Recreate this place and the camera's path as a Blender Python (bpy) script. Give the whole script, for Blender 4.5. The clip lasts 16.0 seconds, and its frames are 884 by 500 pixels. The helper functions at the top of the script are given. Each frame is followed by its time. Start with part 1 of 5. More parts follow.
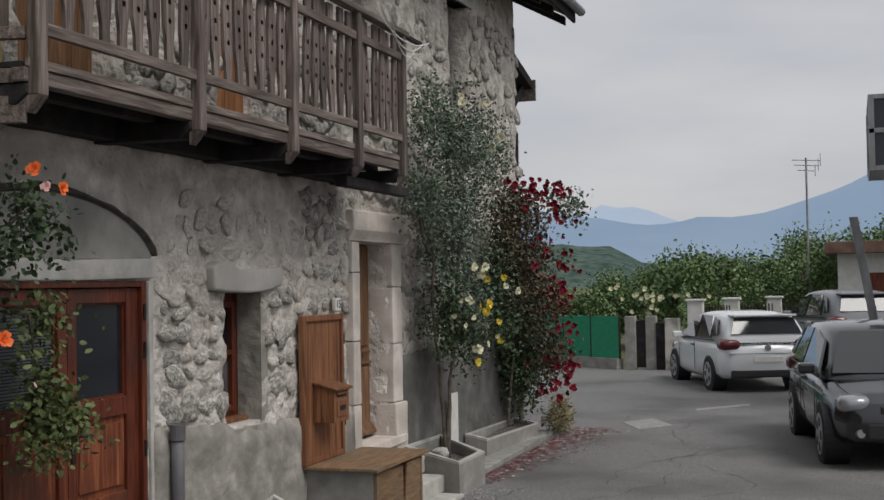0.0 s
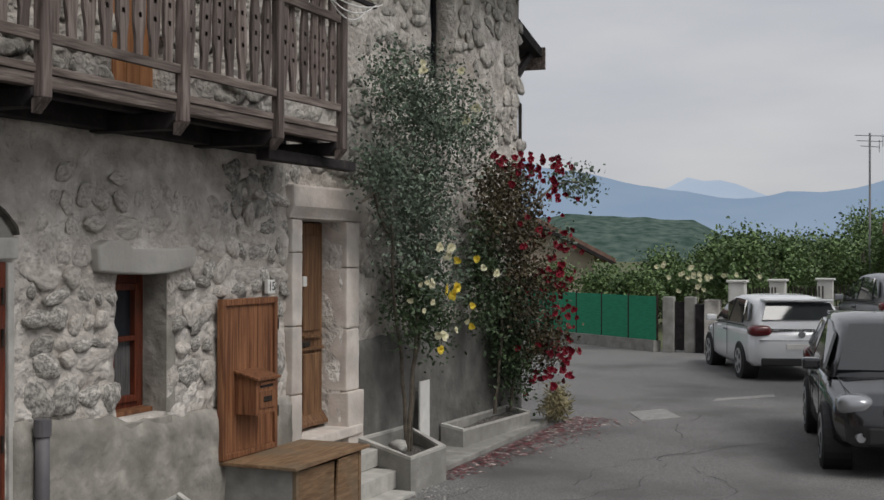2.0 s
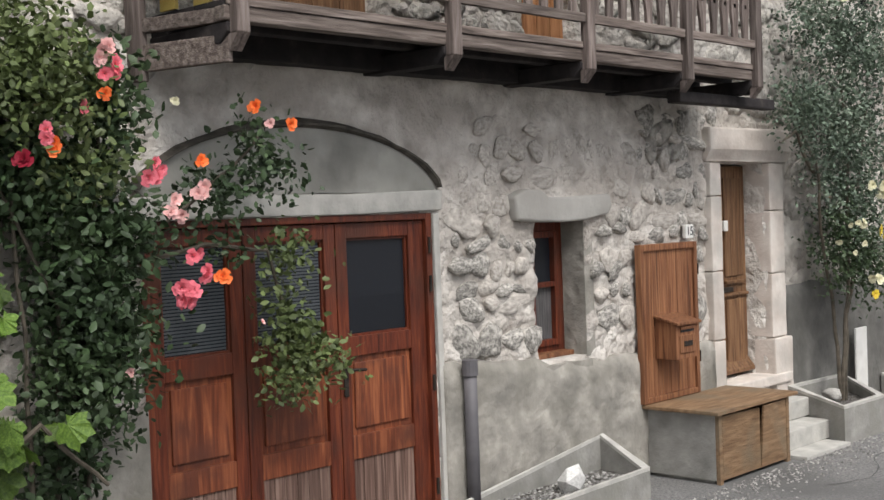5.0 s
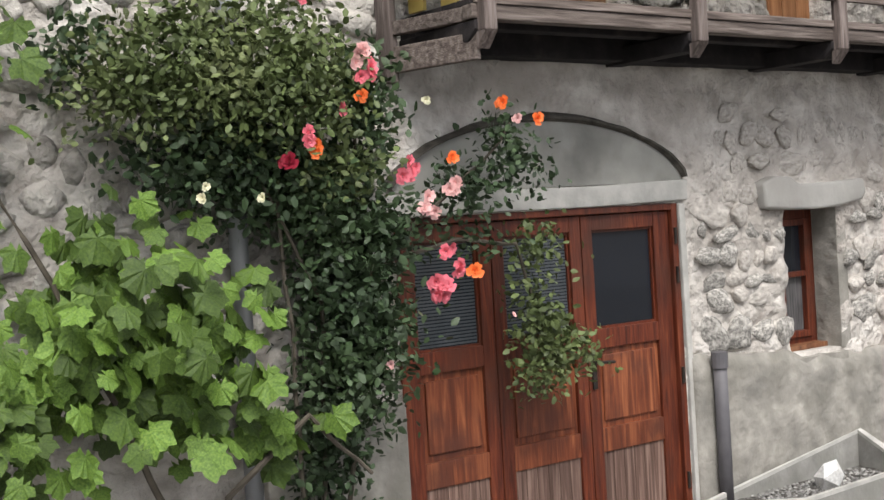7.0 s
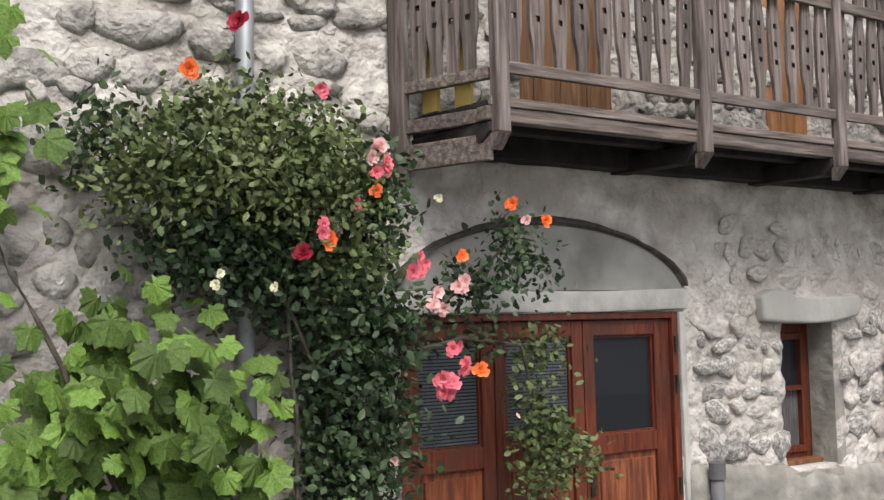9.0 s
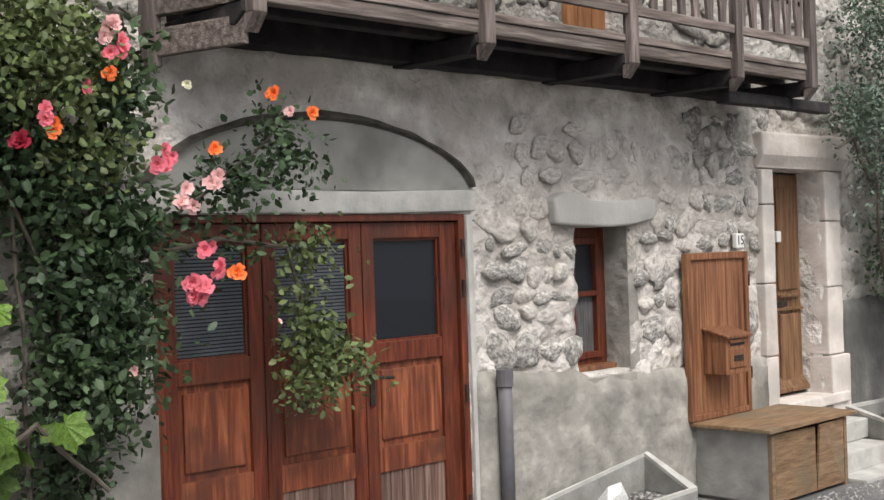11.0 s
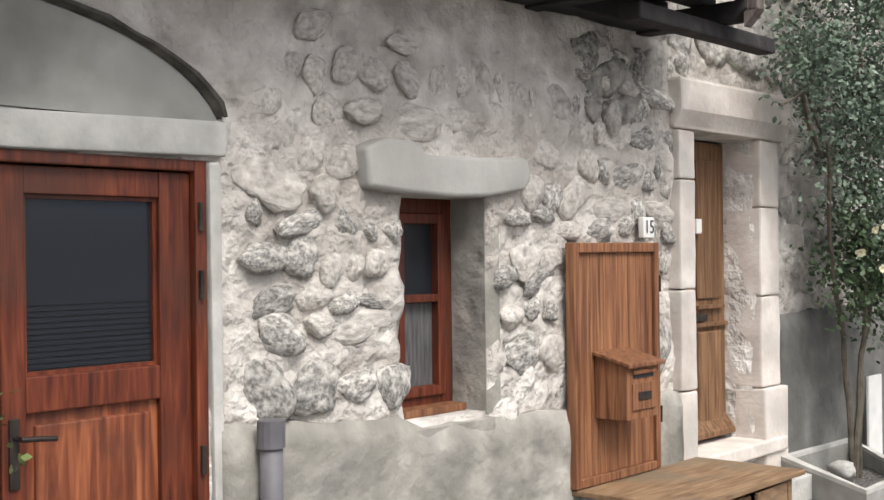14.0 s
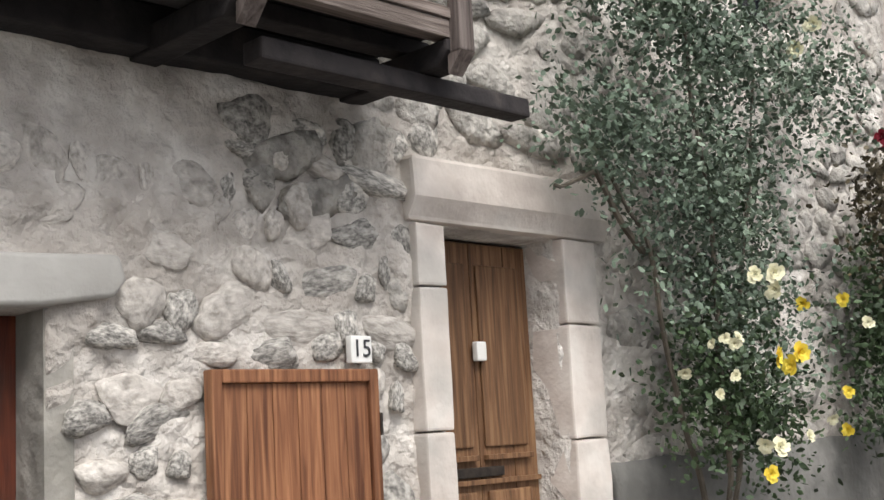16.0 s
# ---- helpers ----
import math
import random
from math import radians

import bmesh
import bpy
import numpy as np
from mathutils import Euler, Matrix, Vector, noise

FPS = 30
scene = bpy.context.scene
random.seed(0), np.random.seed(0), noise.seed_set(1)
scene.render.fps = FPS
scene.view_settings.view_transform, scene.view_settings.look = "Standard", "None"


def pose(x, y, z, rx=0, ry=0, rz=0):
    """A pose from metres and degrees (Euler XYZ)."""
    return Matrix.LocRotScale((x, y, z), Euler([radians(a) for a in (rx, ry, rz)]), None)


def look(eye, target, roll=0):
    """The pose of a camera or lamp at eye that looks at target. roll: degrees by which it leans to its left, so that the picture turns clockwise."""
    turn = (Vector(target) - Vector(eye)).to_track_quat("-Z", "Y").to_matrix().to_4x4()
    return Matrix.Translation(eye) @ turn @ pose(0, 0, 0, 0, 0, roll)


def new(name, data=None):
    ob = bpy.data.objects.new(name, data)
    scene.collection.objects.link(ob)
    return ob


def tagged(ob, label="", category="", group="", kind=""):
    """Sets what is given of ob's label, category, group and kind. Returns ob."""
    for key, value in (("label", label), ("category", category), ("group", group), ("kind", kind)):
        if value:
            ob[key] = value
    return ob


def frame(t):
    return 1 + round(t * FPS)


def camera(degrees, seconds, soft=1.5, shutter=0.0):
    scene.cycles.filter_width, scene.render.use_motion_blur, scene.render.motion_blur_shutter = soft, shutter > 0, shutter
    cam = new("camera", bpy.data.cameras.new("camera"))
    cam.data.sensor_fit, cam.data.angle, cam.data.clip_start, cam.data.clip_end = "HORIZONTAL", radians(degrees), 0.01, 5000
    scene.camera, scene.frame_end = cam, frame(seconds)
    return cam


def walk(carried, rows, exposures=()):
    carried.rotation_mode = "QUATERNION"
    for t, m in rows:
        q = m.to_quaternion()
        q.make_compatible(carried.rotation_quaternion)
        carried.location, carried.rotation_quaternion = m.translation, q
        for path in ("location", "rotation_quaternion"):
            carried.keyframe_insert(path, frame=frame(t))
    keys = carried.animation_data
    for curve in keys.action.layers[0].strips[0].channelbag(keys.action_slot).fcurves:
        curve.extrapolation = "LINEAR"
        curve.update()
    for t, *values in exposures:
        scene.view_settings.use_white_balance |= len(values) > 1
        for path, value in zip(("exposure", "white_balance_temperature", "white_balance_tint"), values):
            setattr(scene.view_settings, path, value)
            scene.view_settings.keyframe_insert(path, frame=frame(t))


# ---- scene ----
cam = camera(40.3, 16.0)
PATH = [
    (0, (-6.657, -4.292, 2.007), (-4.765, -3.646, 2.063), -1.0),
    (0.5, (-6.302, -4.539, 1.957), (-4.445, -3.798, 1.99), -1.2),
    (1, (-5.953, -4.734, 1.97), (-4.106, -3.968, 1.981), -1.4),
    (1.5, (-5.654, -5.002, 2.059), (-3.804, -4.241, 2.07), -0.9),
    (2, (-5.465, -5.076, 2.108), (-3.621, -4.3, 2.115), 0.1),
    (2.5, (-5.35, -5.136, 2.092), (-3.515, -4.339, 2.094), 0.8),
    (3, (-5.338, -5.189, 2.098), (-3.536, -4.321, 2.062), 0.6),
    (3.5, (-5.354, -5.226, 2.092), (-3.621, -4.231, 2.02), -0.7),
    (4, (-5.384, -5.227, 2.058), (-3.726, -4.112, 1.975), -1.6),
    (4.5, (-5.386, -5.234, 2.042), (-3.831, -3.978, 1.966), -1.9),
    (5, (-5.395, -5.247, 2.028), (-3.947, -3.869, 1.974), -2.1),
    (5.2, (-5.404, -5.254, 2.01), (-3.998, -3.832, 1.961), -2.2),
    (7.3, (-5.551, -5.174, 2.037), (-4.399, -3.54, 1.994), -3.6),
    (7.5, (-5.593, -5.165, 2.04), (-4.447, -3.526, 2.004), -3.6),
    (8, (-5.636, -5.129, 2.021), (-4.508, -3.477, 2.043), -3.1),
    (8.2, (-5.638, -5.121, 2.019), (-4.51, -3.47, 2.072), -2.8),
    (10.3, (-5.402, -5.106, 1.862), (-4.071, -3.626, 2.056), -1.3),
    (10.5, (-5.304, -5.1, 1.86), (-3.951, -3.634, 2.004), -1.6),
    (11, (-5.048, -5.055, 1.853), (-3.658, -3.617, 1.852), -1.9),
    (11.5, (-4.704, -4.967, 1.854), (-3.297, -3.548, 1.774), -2.0),
    (12, (-4.427, -4.726, 1.818), (-3.006, -3.323, 1.715), -0.9),
    (12.5, (-4.122, -4.235, 1.707), (-2.691, -2.842, 1.599), 0.4),
    (13, (-3.704, -3.919, 1.713), (-2.257, -2.541, 1.621), 0.8),
    (13.5, (-3.163, -3.583, 1.718), (-1.688, -2.234, 1.669), -0.0),
    (14, (-2.667, -3.456, 1.719), (-1.158, -2.143, 1.725), -0.7),
    (14.5, (-2.099, -3.416, 1.647), (-0.596, -2.102, 1.757), -2.0),
    (15, (-1.514, -3.488, 1.599), (-0.047, -2.144, 1.808), -2.5),
    (15.5, (-0.873, -3.586, 1.528), (0.557, -2.216, 1.804), -3.1),
    (16, (-0.265, -3.72, 1.482), (1.136, -2.326, 1.787), -3.3),
]
walk(cam, [(t, look(eye, target, roll)) for t, eye, target, roll in PATH],
     [(0, 0.37), (2.5, 0.34), (3.5, 0.46), (4.2, 0.9), (5.0, 1.22), (8.0, 1.45), (10.3, 1.38), (12.5, 1.5), (14.0, 1.6), (16.0, 1.52)])

# ---- sky, sun ----
world = bpy.data.worlds.new("overcast_sky")
scene.world = world
world.use_nodes = True
wn, wl = world.node_tree.nodes, world.node_tree.links
wn.clear()
sky = wn.new("ShaderNodeTexSky")
sky.sky_type = "NISHITA"
sky.sun_disc = False
sky.sun_elevation, sky.sun_rotation = radians(53), radians(201)
sky.air_density, sky.dust_density = 1.0, 3.0
hs = wn.new("ShaderNodeHueSaturation")
hs.inputs["Saturation"].default_value = 0.22
tc = wn.new("ShaderNodeTexCoord")
mp = wn.new("ShaderNodeMapping")
mp.inputs["Scale"].default_value = (1.5, 1.5, 6.0)
cn = wn.new("ShaderNodeTexNoise")
cn.inputs["Scale"].default_value, cn.inputs["Detail"].default_value = 2.2, 5
cr = wn.new("ShaderNodeValToRGB")
cr.color_ramp.elements[0].position, cr.color_ramp.elements[0].color = 0.3, (3.9, 4.1, 4.55, 1)
cr.color_ramp.elements[1].position, cr.color_ramp.elements[1].color = 0.72, (5.4, 5.4, 5.55, 1)
mixs = wn.new("ShaderNodeMix")
mixs.data_type = "RGBA"
mixs.inputs[0].default_value = 0.78
bg = wn.new("ShaderNodeBackground")
bg.inputs["Strength"].default_value = 0.092
wo = wn.new("ShaderNodeOutputWorld")
wl.new(sky.outputs[0], hs.inputs["Color"])
wl.new(tc.outputs["Generated"], mp.inputs[0])
wl.new(mp.outputs[0], cn.inputs["Vector"])
wl.new(cn.outputs[0], cr.inputs[0])
wl.new(hs.outputs[0], mixs.inputs[6])
wl.new(cr.outputs[0], mixs.inputs[7])
wl.new(mixs.outputs[2], bg.inputs["Color"])
wl.new(bg.outputs[0], wo.inputs[0])

sun = new("sun", bpy.data.lights.new("sun", "SUN"))
sun.data.energy, sun.data.angle, sun.data.color = 1.35, radians(30), (1.0, 0.97, 0.93)
sun.matrix_world = look((-3.2, -8.2, 11.8), (0, 0, 0))


# ---- materials ----
def mat(name, ramp, scale=4.0, detail=8, rough=0.85, bump=0.3, bump_scale=40.0, stretch=(1, 1, 1), spots=None, spot_scale=1.2,
        metal=0.0, rand=0.0, spec=0.35, bdist=0.01, distort=0.0, trans=0.0):
    """A procedural surface: ramp of colours over noise, large stains over it, fine relief."""
    m = bpy.data.materials.new(name)
    m.use_nodes = True
    n, l = m.node_tree.nodes, m.node_tree.links
    b = n["Principled BSDF"]
    b.inputs["Roughness"].default_value, b.inputs["Metallic"].default_value = rough, metal
    b.inputs["Specular IOR Level"].default_value = spec
    co = n.new("ShaderNodeTexCoord")
    ma = n.new("ShaderNodeMapping")
    ma.inputs["Scale"].default_value = stretch
    l.new(co.outputs["Object"], ma.inputs[0])
    vec = ma.outputs[0]
    oi = n.new("ShaderNodeObjectInfo")
    if rand:
        ad = n.new("ShaderNodeVectorMath")
        ad.operation = "MULTIPLY_ADD"
        l.new(oi.outputs["Random"], ad.inputs[0])
        ad.inputs[1].default_value = (37, 19, 53)
        l.new(vec, ad.inputs[2])
        vec = ad.outputs[0]
    t = n.new("ShaderNodeTexNoise")
    t.inputs["Scale"].default_value, t.inputs["Detail"].default_value, t.inputs["Distortion"].default_value = scale, detail, distort
    l.new(vec, t.inputs["Vector"])
    r = n.new("ShaderNodeValToRGB")
    while len(r.color_ramp.elements) < len(ramp):
        r.color_ramp.elements.new(0.5)
    for e, (p, c) in zip(r.color_ramp.elements, ramp):
        e.position, e.color = p, (*c, 1)
    l.new(t.outputs[0], r.inputs[0])
    col = r.outputs[0]
    if spots:
        s = n.new("ShaderNodeTexNoise")
        s.inputs["Scale"].default_value, s.inputs["Detail"].default_value = spot_scale, 6
        l.new(co.outputs["Object"], s.inputs["Vector"])
        sr = n.new("ShaderNodeValToRGB")
        sr.color_ramp.elements[0].position, sr.color_ramp.elements[1].position = 0.48, 0.68
        l.new(s.outputs[0], sr.inputs[0])
        mx = n.new("ShaderNodeMix")
        mx.data_type = "RGBA"
        l.new(sr.outputs[0], mx.inputs[0])
        l.new(col, mx.inputs[6])
        mx.inputs[7].default_value = (*spots, 1)
        col = mx.outputs[2]
    if rand:
        v = n.new("ShaderNodeMapRange")
        v.inputs[3].default_value, v.inputs[4].default_value = 1 - rand, 1 + rand
        l.new(oi.outputs["Random"], v.inputs[0])
        h = n.new("ShaderNodeHueSaturation")
        l.new(v.outputs[0], h.inputs["Value"])
        l.new(col, h.inputs["Color"])
        col = h.outputs[0]
    l.new(col, b.inputs["Base Color"])
    if bump:
        f = n.new("ShaderNodeTexNoise")
        f.inputs["Scale"].default_value, f.inputs["Detail"].default_value = bump_scale, 8
        l.new(vec, f.inputs["Vector"])
        bu = n.new("ShaderNodeBump")
        bu.inputs["Strength"].default_value, bu.inputs["Distance"].default_value = bump, bdist
        l.new(f.outputs[0], bu.inputs["Height"])
        l.new(bu.outputs[0], b.inputs["Normal"])
    return m


def island(m, lo, hi):
    """Each loose piece of a joined mesh gets its own brightness."""
    n, l = m.node_tree.nodes, m.node_tree.links
    b = n["Principled BSDF"]
    old = b.inputs["Base Color"].links[0].from_socket
    g, v, h = n.new("ShaderNodeNewGeometry"), n.new("ShaderNodeMapRange"), n.new("ShaderNodeHueSaturation")
    v.inputs[3].default_value, v.inputs[4].default_value = lo, hi
    l.new(g.outputs["Random Per Island"], v.inputs[0])
    l.new(v.outputs[0], h.inputs["Value"])
    l.new(old, h.inputs["Color"])
    l.new(h.outputs[0], b.inputs["Base Color"])
    return m


def plain(name, c, rough=0.5, metal=0.0, spec=0.5, coat=0.0):
    m = bpy.data.materials.new(name)
    m.use_nodes = True
    b = m.node_tree.nodes["Principled BSDF"]
    b.inputs["Base Color"].default_value = (*c, 1)
    b.inputs["Roughness"].default_value, b.inputs["Metallic"].default_value = rough, metal
    b.inputs["Specular IOR Level"].default_value = spec
    b.inputs["Coat Weight"].default_value = coat
    return m


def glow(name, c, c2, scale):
    """Far distance that glows by itself, with the haze painted into its two colours."""
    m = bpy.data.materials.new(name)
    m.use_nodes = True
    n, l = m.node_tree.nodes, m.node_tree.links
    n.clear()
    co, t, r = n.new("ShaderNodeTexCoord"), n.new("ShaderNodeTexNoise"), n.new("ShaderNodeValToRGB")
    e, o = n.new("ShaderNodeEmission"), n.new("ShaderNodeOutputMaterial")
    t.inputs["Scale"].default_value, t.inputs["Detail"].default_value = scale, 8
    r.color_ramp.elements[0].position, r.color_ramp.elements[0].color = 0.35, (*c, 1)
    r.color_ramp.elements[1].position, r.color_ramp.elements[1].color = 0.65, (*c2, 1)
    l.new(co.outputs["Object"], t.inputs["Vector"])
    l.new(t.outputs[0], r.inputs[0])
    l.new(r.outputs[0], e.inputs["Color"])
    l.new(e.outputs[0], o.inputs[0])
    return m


PLASTER = mat("lime_plaster", [(0.28, (0.30, 0.268, 0.238)), (0.46, (0.50, 0.46, 0.418)), (0.66, (0.70, 0.66, 0.61))], 5, 14, 0.95, 1.0, 14, spots=(0.40, 0.36, 0.32), spot_scale=1.3, bdist=0.06)
RENDER = mat("grey_cement_render", [(0.3, (0.206, 0.195, 0.175)), (0.55, (0.330, 0.310, 0.276)), (0.75, (0.474, 0.445, 0.398))], 5.5, 14, 0.92, 0.5, 13, spots=(0.196, 0.185, 0.160), spot_scale=2.6, bdist=0.04)
INFILL = mat("smooth_arch_render", [(0.3, (0.24, 0.235, 0.215)), (0.7, (0.36, 0.35, 0.32))], 3, 10, 0.92, 0.3, 22, spots=(0.17, 0.165, 0.15), spot_scale=1.8)
STONE = mat("rubble_stone", [(0.32, (0.12, 0.114, 0.105)), (0.48, (0.245, 0.232, 0.212)), (0.66, (0.42, 0.395, 0.36))], 6.0, 12, 0.9, 0.6, 6.0, rand=0.25, bdist=0.015, spots=(0.62, 0.585, 0.535), spot_scale=2.1)
BURIED = mat("mortar_covered_stone", [(0.3, (0.27, 0.245, 0.22)), (0.48, (0.44, 0.405, 0.365)), (0.68, (0.62, 0.58, 0.53))], 2.8, 12, 0.95, 0.6, 3.5, rand=0.12, bdist=0.02, spots=(0.5, 0.46, 0.42), spot_scale=1.8)
STONE2 = island(mat("rubble_stone_joined", [(0.3, (0.2, 0.188, 0.17)), (0.5, (0.40, 0.375, 0.34)), (0.7, (0.60, 0.565, 0.51))], 11, 14, 0.9, 1.0, 20, bdist=0.05, spots=(0.58, 0.54, 0.49), spot_scale=2.4), 0.78, 1.15)
LIME = mat("pale_limestone", [(0.25, (0.46, 0.40, 0.355)), (0.55, (0.62, 0.56, 0.51)), (0.8, (0.72, 0.68, 0.63))], 5, 10, 0.85, 0.5, 30, rand=0.1, spots=(0.45, 0.42, 0.385), spot_scale=2.5)
LINTEL = mat("grey_lintel_stone", [(0.25, (0.33, 0.315, 0.295)), (0.6, (0.48, 0.465, 0.435)), (0.8, (0.56, 0.54, 0.51))], 4, 10, 0.9, 0.6, 20, spots=(0.33, 0.315, 0.29))
CONC = mat("weathered_concrete", [(0.3, (0.20, 0.195, 0.18)), (0.6, (0.31, 0.30, 0.28)), (0.8, (0.40, 0.39, 0.36))], 6, 10, 0.92, 0.5, 35, spots=(0.24, 0.235, 0.21), spot_scale=2.5)
CONC_L = mat("pale_concrete_rim", [(0.3, (0.36, 0.35, 0.325)), (0.7, (0.52, 0.505, 0.47))], 8, 8, 0.9, 0.4, 40)
SOIL = mat("gravelly_soil", [(0.35, (0.05, 0.045, 0.04)), (0.55, (0.14, 0.13, 0.12)), (0.75, (0.3, 0.29, 0.27))], 45, 6, 0.95, 1.0, 60, bdist=0.03)
ASPH = mat("worn_asphalt", [(0.32, (0.1, 0.1, 0.098)), (0.52, (0.185, 0.181, 0.177)), (0.7, (0.27, 0.265, 0.26))], 60, 8, 0.9, 0.6, 120, spots=(0.105, 0.103, 0.101), spot_scale=0.5, bdist=0.006)
DIRT = mat("grass_and_dirt", [(0.35, (0.06, 0.075, 0.03)), (0.7, (0.13, 0.14, 0.07))], 3, 10, 0.95, 0.8, 20)
PATCH = mat("pale_road_patch", [(0.3, (0.22, 0.215, 0.205)), (0.7, (0.34, 0.335, 0.32))], 14, 8, 0.9, 0.4, 60)
WOOD_R = mat("red_brown_varnished_wood", [(0.3, (0.048, 0.010, 0.005)), (0.5, (0.108, 0.023, 0.010)), (0.75, (0.190, 0.049, 0.020))], 3, 10, 0.5, 0.35, 8, (14, 14, 1.2), spots=(0.073, 0.025, 0.015), spot_scale=2.2, rand=0.12, distort=0.6)
WOOD_RP = mat("worn_door_panel_wood", [(0.3, (0.081, 0.020, 0.009)), (0.5, (0.173, 0.047, 0.020)), (0.74, (0.367, 0.126, 0.053))], 2.4, 10, 0.55, 0.4, 7, (12, 12, 0.9), spots=(0.092, 0.029, 0.017), spot_scale=3, rand=0.12, distort=0.8)
WOOD_RG = mat("grey_worn_door_foot", [(0.3, (0.075, 0.04, 0.03)), (0.5, (0.15, 0.09, 0.07)), (0.74, (0.30, 0.2, 0.16))], 2.4, 10, 0.7, 0.5, 7, (16, 16, 0.8), rand=0.15, distort=0.8)
WOOD_P = mat("brown_plank_wood", [(0.3, (0.090, 0.033, 0.015)), (0.5, (0.200, 0.085, 0.040)), (0.75, (0.340, 0.162, 0.078))], 2.2, 10, 0.6, 0.4, 7, (18, 18, 0.9), rand=0.16, distort=0.7)
WOOD_D = mat("old_door_wood", [(0.3, (0.08, 0.038, 0.018)), (0.5, (0.165, 0.085, 0.042)), (0.75, (0.27, 0.155, 0.08))], 2.4, 10, 0.6, 0.4, 7, (16, 16, 0.9), rand=0.12, distort=0.7)
WOOD_G = mat("grey_weathered_wood", [(0.28, (0.055, 0.042, 0.037)), (0.5, (0.14, 0.11, 0.098)), (0.76, (0.27, 0.225, 0.205))], 2.5, 10, 0.85, 0.7, 7, (14, 14, 1.0), rand=0.3, distort=0.6)
WOOD_GX = mat("grey_weathered_rail", [(0.28, (0.055, 0.042, 0.036)), (0.5, (0.145, 0.115, 0.1)), (0.76, (0.28, 0.235, 0.21))], 2.5, 10, 0.85, 0.7, 7, (1.0, 14, 14), rand=0.2, distort=0.6)
# Near-black wood; on the balcony underside shade is put into the colour.
WOOD_K = mat("near_black_wood", [(0.3, (0.012, 0.010, 0.011)), (0.6, (0.026, 0.022, 0.022)), (0.8, (0.055, 0.045, 0.041))], 3, 8, 0.9, 0.6, 9, (3, 3, 3), rand=0.2)
WOOD_B = mat("worn_bench_wood", [(0.3, (0.12, 0.07, 0.038)), (0.5, (0.205, 0.125, 0.068)), (0.75, (0.3, 0.2, 0.12))], 3, 10, 0.65, 0.4, 8, (1.4, 10, 10), rand=0.12, spots=(0.162, 0.123, 0.081), spot_scale=3, distort=0.5)
WOOD_O = mat("orange_brown_boards", [(0.3, (0.2, 0.08, 0.03)), (0.7, (0.4, 0.19, 0.085))], 3, 8, 0.7, 0.3, 8, (10, 10, 1), rand=0.15)
YELLOW = mat("yellow_painted_board", [(0.3, (0.42, 0.30, 0.07)), (0.7, (0.55, 0.42, 0.13))], 5, 6, 0.7, 0.2, 20)
ZINC = mat("dull_zinc_pipe", [(0.3, (0.2, 0.205, 0.21)), (0.7, (0.34, 0.345, 0.355))], 7, 8, 0.5, 0.15, 30, (1, 1, 0.4), metal=0.5)
PVC = mat("grey_plastic_pipe", [(0.3, (0.090, 0.086, 0.094)), (0.7, (0.143, 0.135, 0.143))], 6, 8, 0.6, 0.15, 30)
IRON = mat("dark_iron", [(0.3, (0.025, 0.022, 0.02)), (0.7, (0.07, 0.055, 0.045))], 20, 6, 0.6, 0.2, 60, metal=0.6)
GLASS_D = plain("dark_window_glass", (0.018, 0.021, 0.027), 0.12, spec=0.5)
GLASS_C = plain("car_window_glass", (0.03, 0.034, 0.036), 0.06, spec=0.6, coat=0.4)
DARK = plain("dark_interior", (0.012, 0.012, 0.014), 0.9)
BLIND = mat("grey_blind_slat", [(0.3, (0.050, 0.058, 0.065)), (0.7, (0.085, 0.095, 0.105))], 6, 4, 0.6, 0)
WHITE = mat("white_enamel", [(0.3, (0.66, 0.65, 0.62)), (0.7, (0.78, 0.77, 0.74))], 8, 6, 0.5, 0.1, 30)
ROCK = mat("white_rock", [(0.3, (0.55, 0.54, 0.52)), (0.7, (0.78, 0.77, 0.75))], 7, 8, 0.9, 0.6, 20)
CORD = plain("white_cord", (0.75, 0.74, 0.72), 0.7)
STEM = mat("woody_stem", [(0.3, (0.05, 0.042, 0.032)), (0.7, (0.13, 0.11, 0.085))], 12, 6, 0.9, 0.5, 40)
TILE = mat("red_brown_roof_tile", [(0.3, (0.11, 0.065, 0.05)), (0.7, (0.21, 0.13, 0.1))], 4, 8, 0.85, 0.5, 12, rand=0.15)
BEIGE = mat("beige_house_render", [(0.3, (0.45, 0.38, 0.31)), (0.7, (0.54, 0.46, 0.38))], 2, 8, 0.9, 0.2, 30)
GREEN = mat("green_fence_screen", [(0.3, (0.012, 0.2, 0.105)), (0.7, (0.022, 0.28, 0.15))], 6, 8, 0.7, 0.3, 60, (1, 1, 6))
POSTW = mat("white_render_post", [(0.3, (0.5, 0.49, 0.46)), (0.7, (0.66, 0.65, 0.62))], 4, 8, 0.9, 0.3, 30)


def leaf_mat(name, dark, mid, light, lo=0.6, hi=1.4):
    m = island(mat(name, [(0.3, dark), (0.5, mid), (0.75, light)], 2.5, 4, 0.55, 0, spec=0.4), lo, hi)
    b = m.node_tree.nodes["Principled BSDF"]
    b.inputs["Transmission Weight"].default_value = 0.0
    b.inputs["Subsurface Weight"].default_value = 0.0
    return m


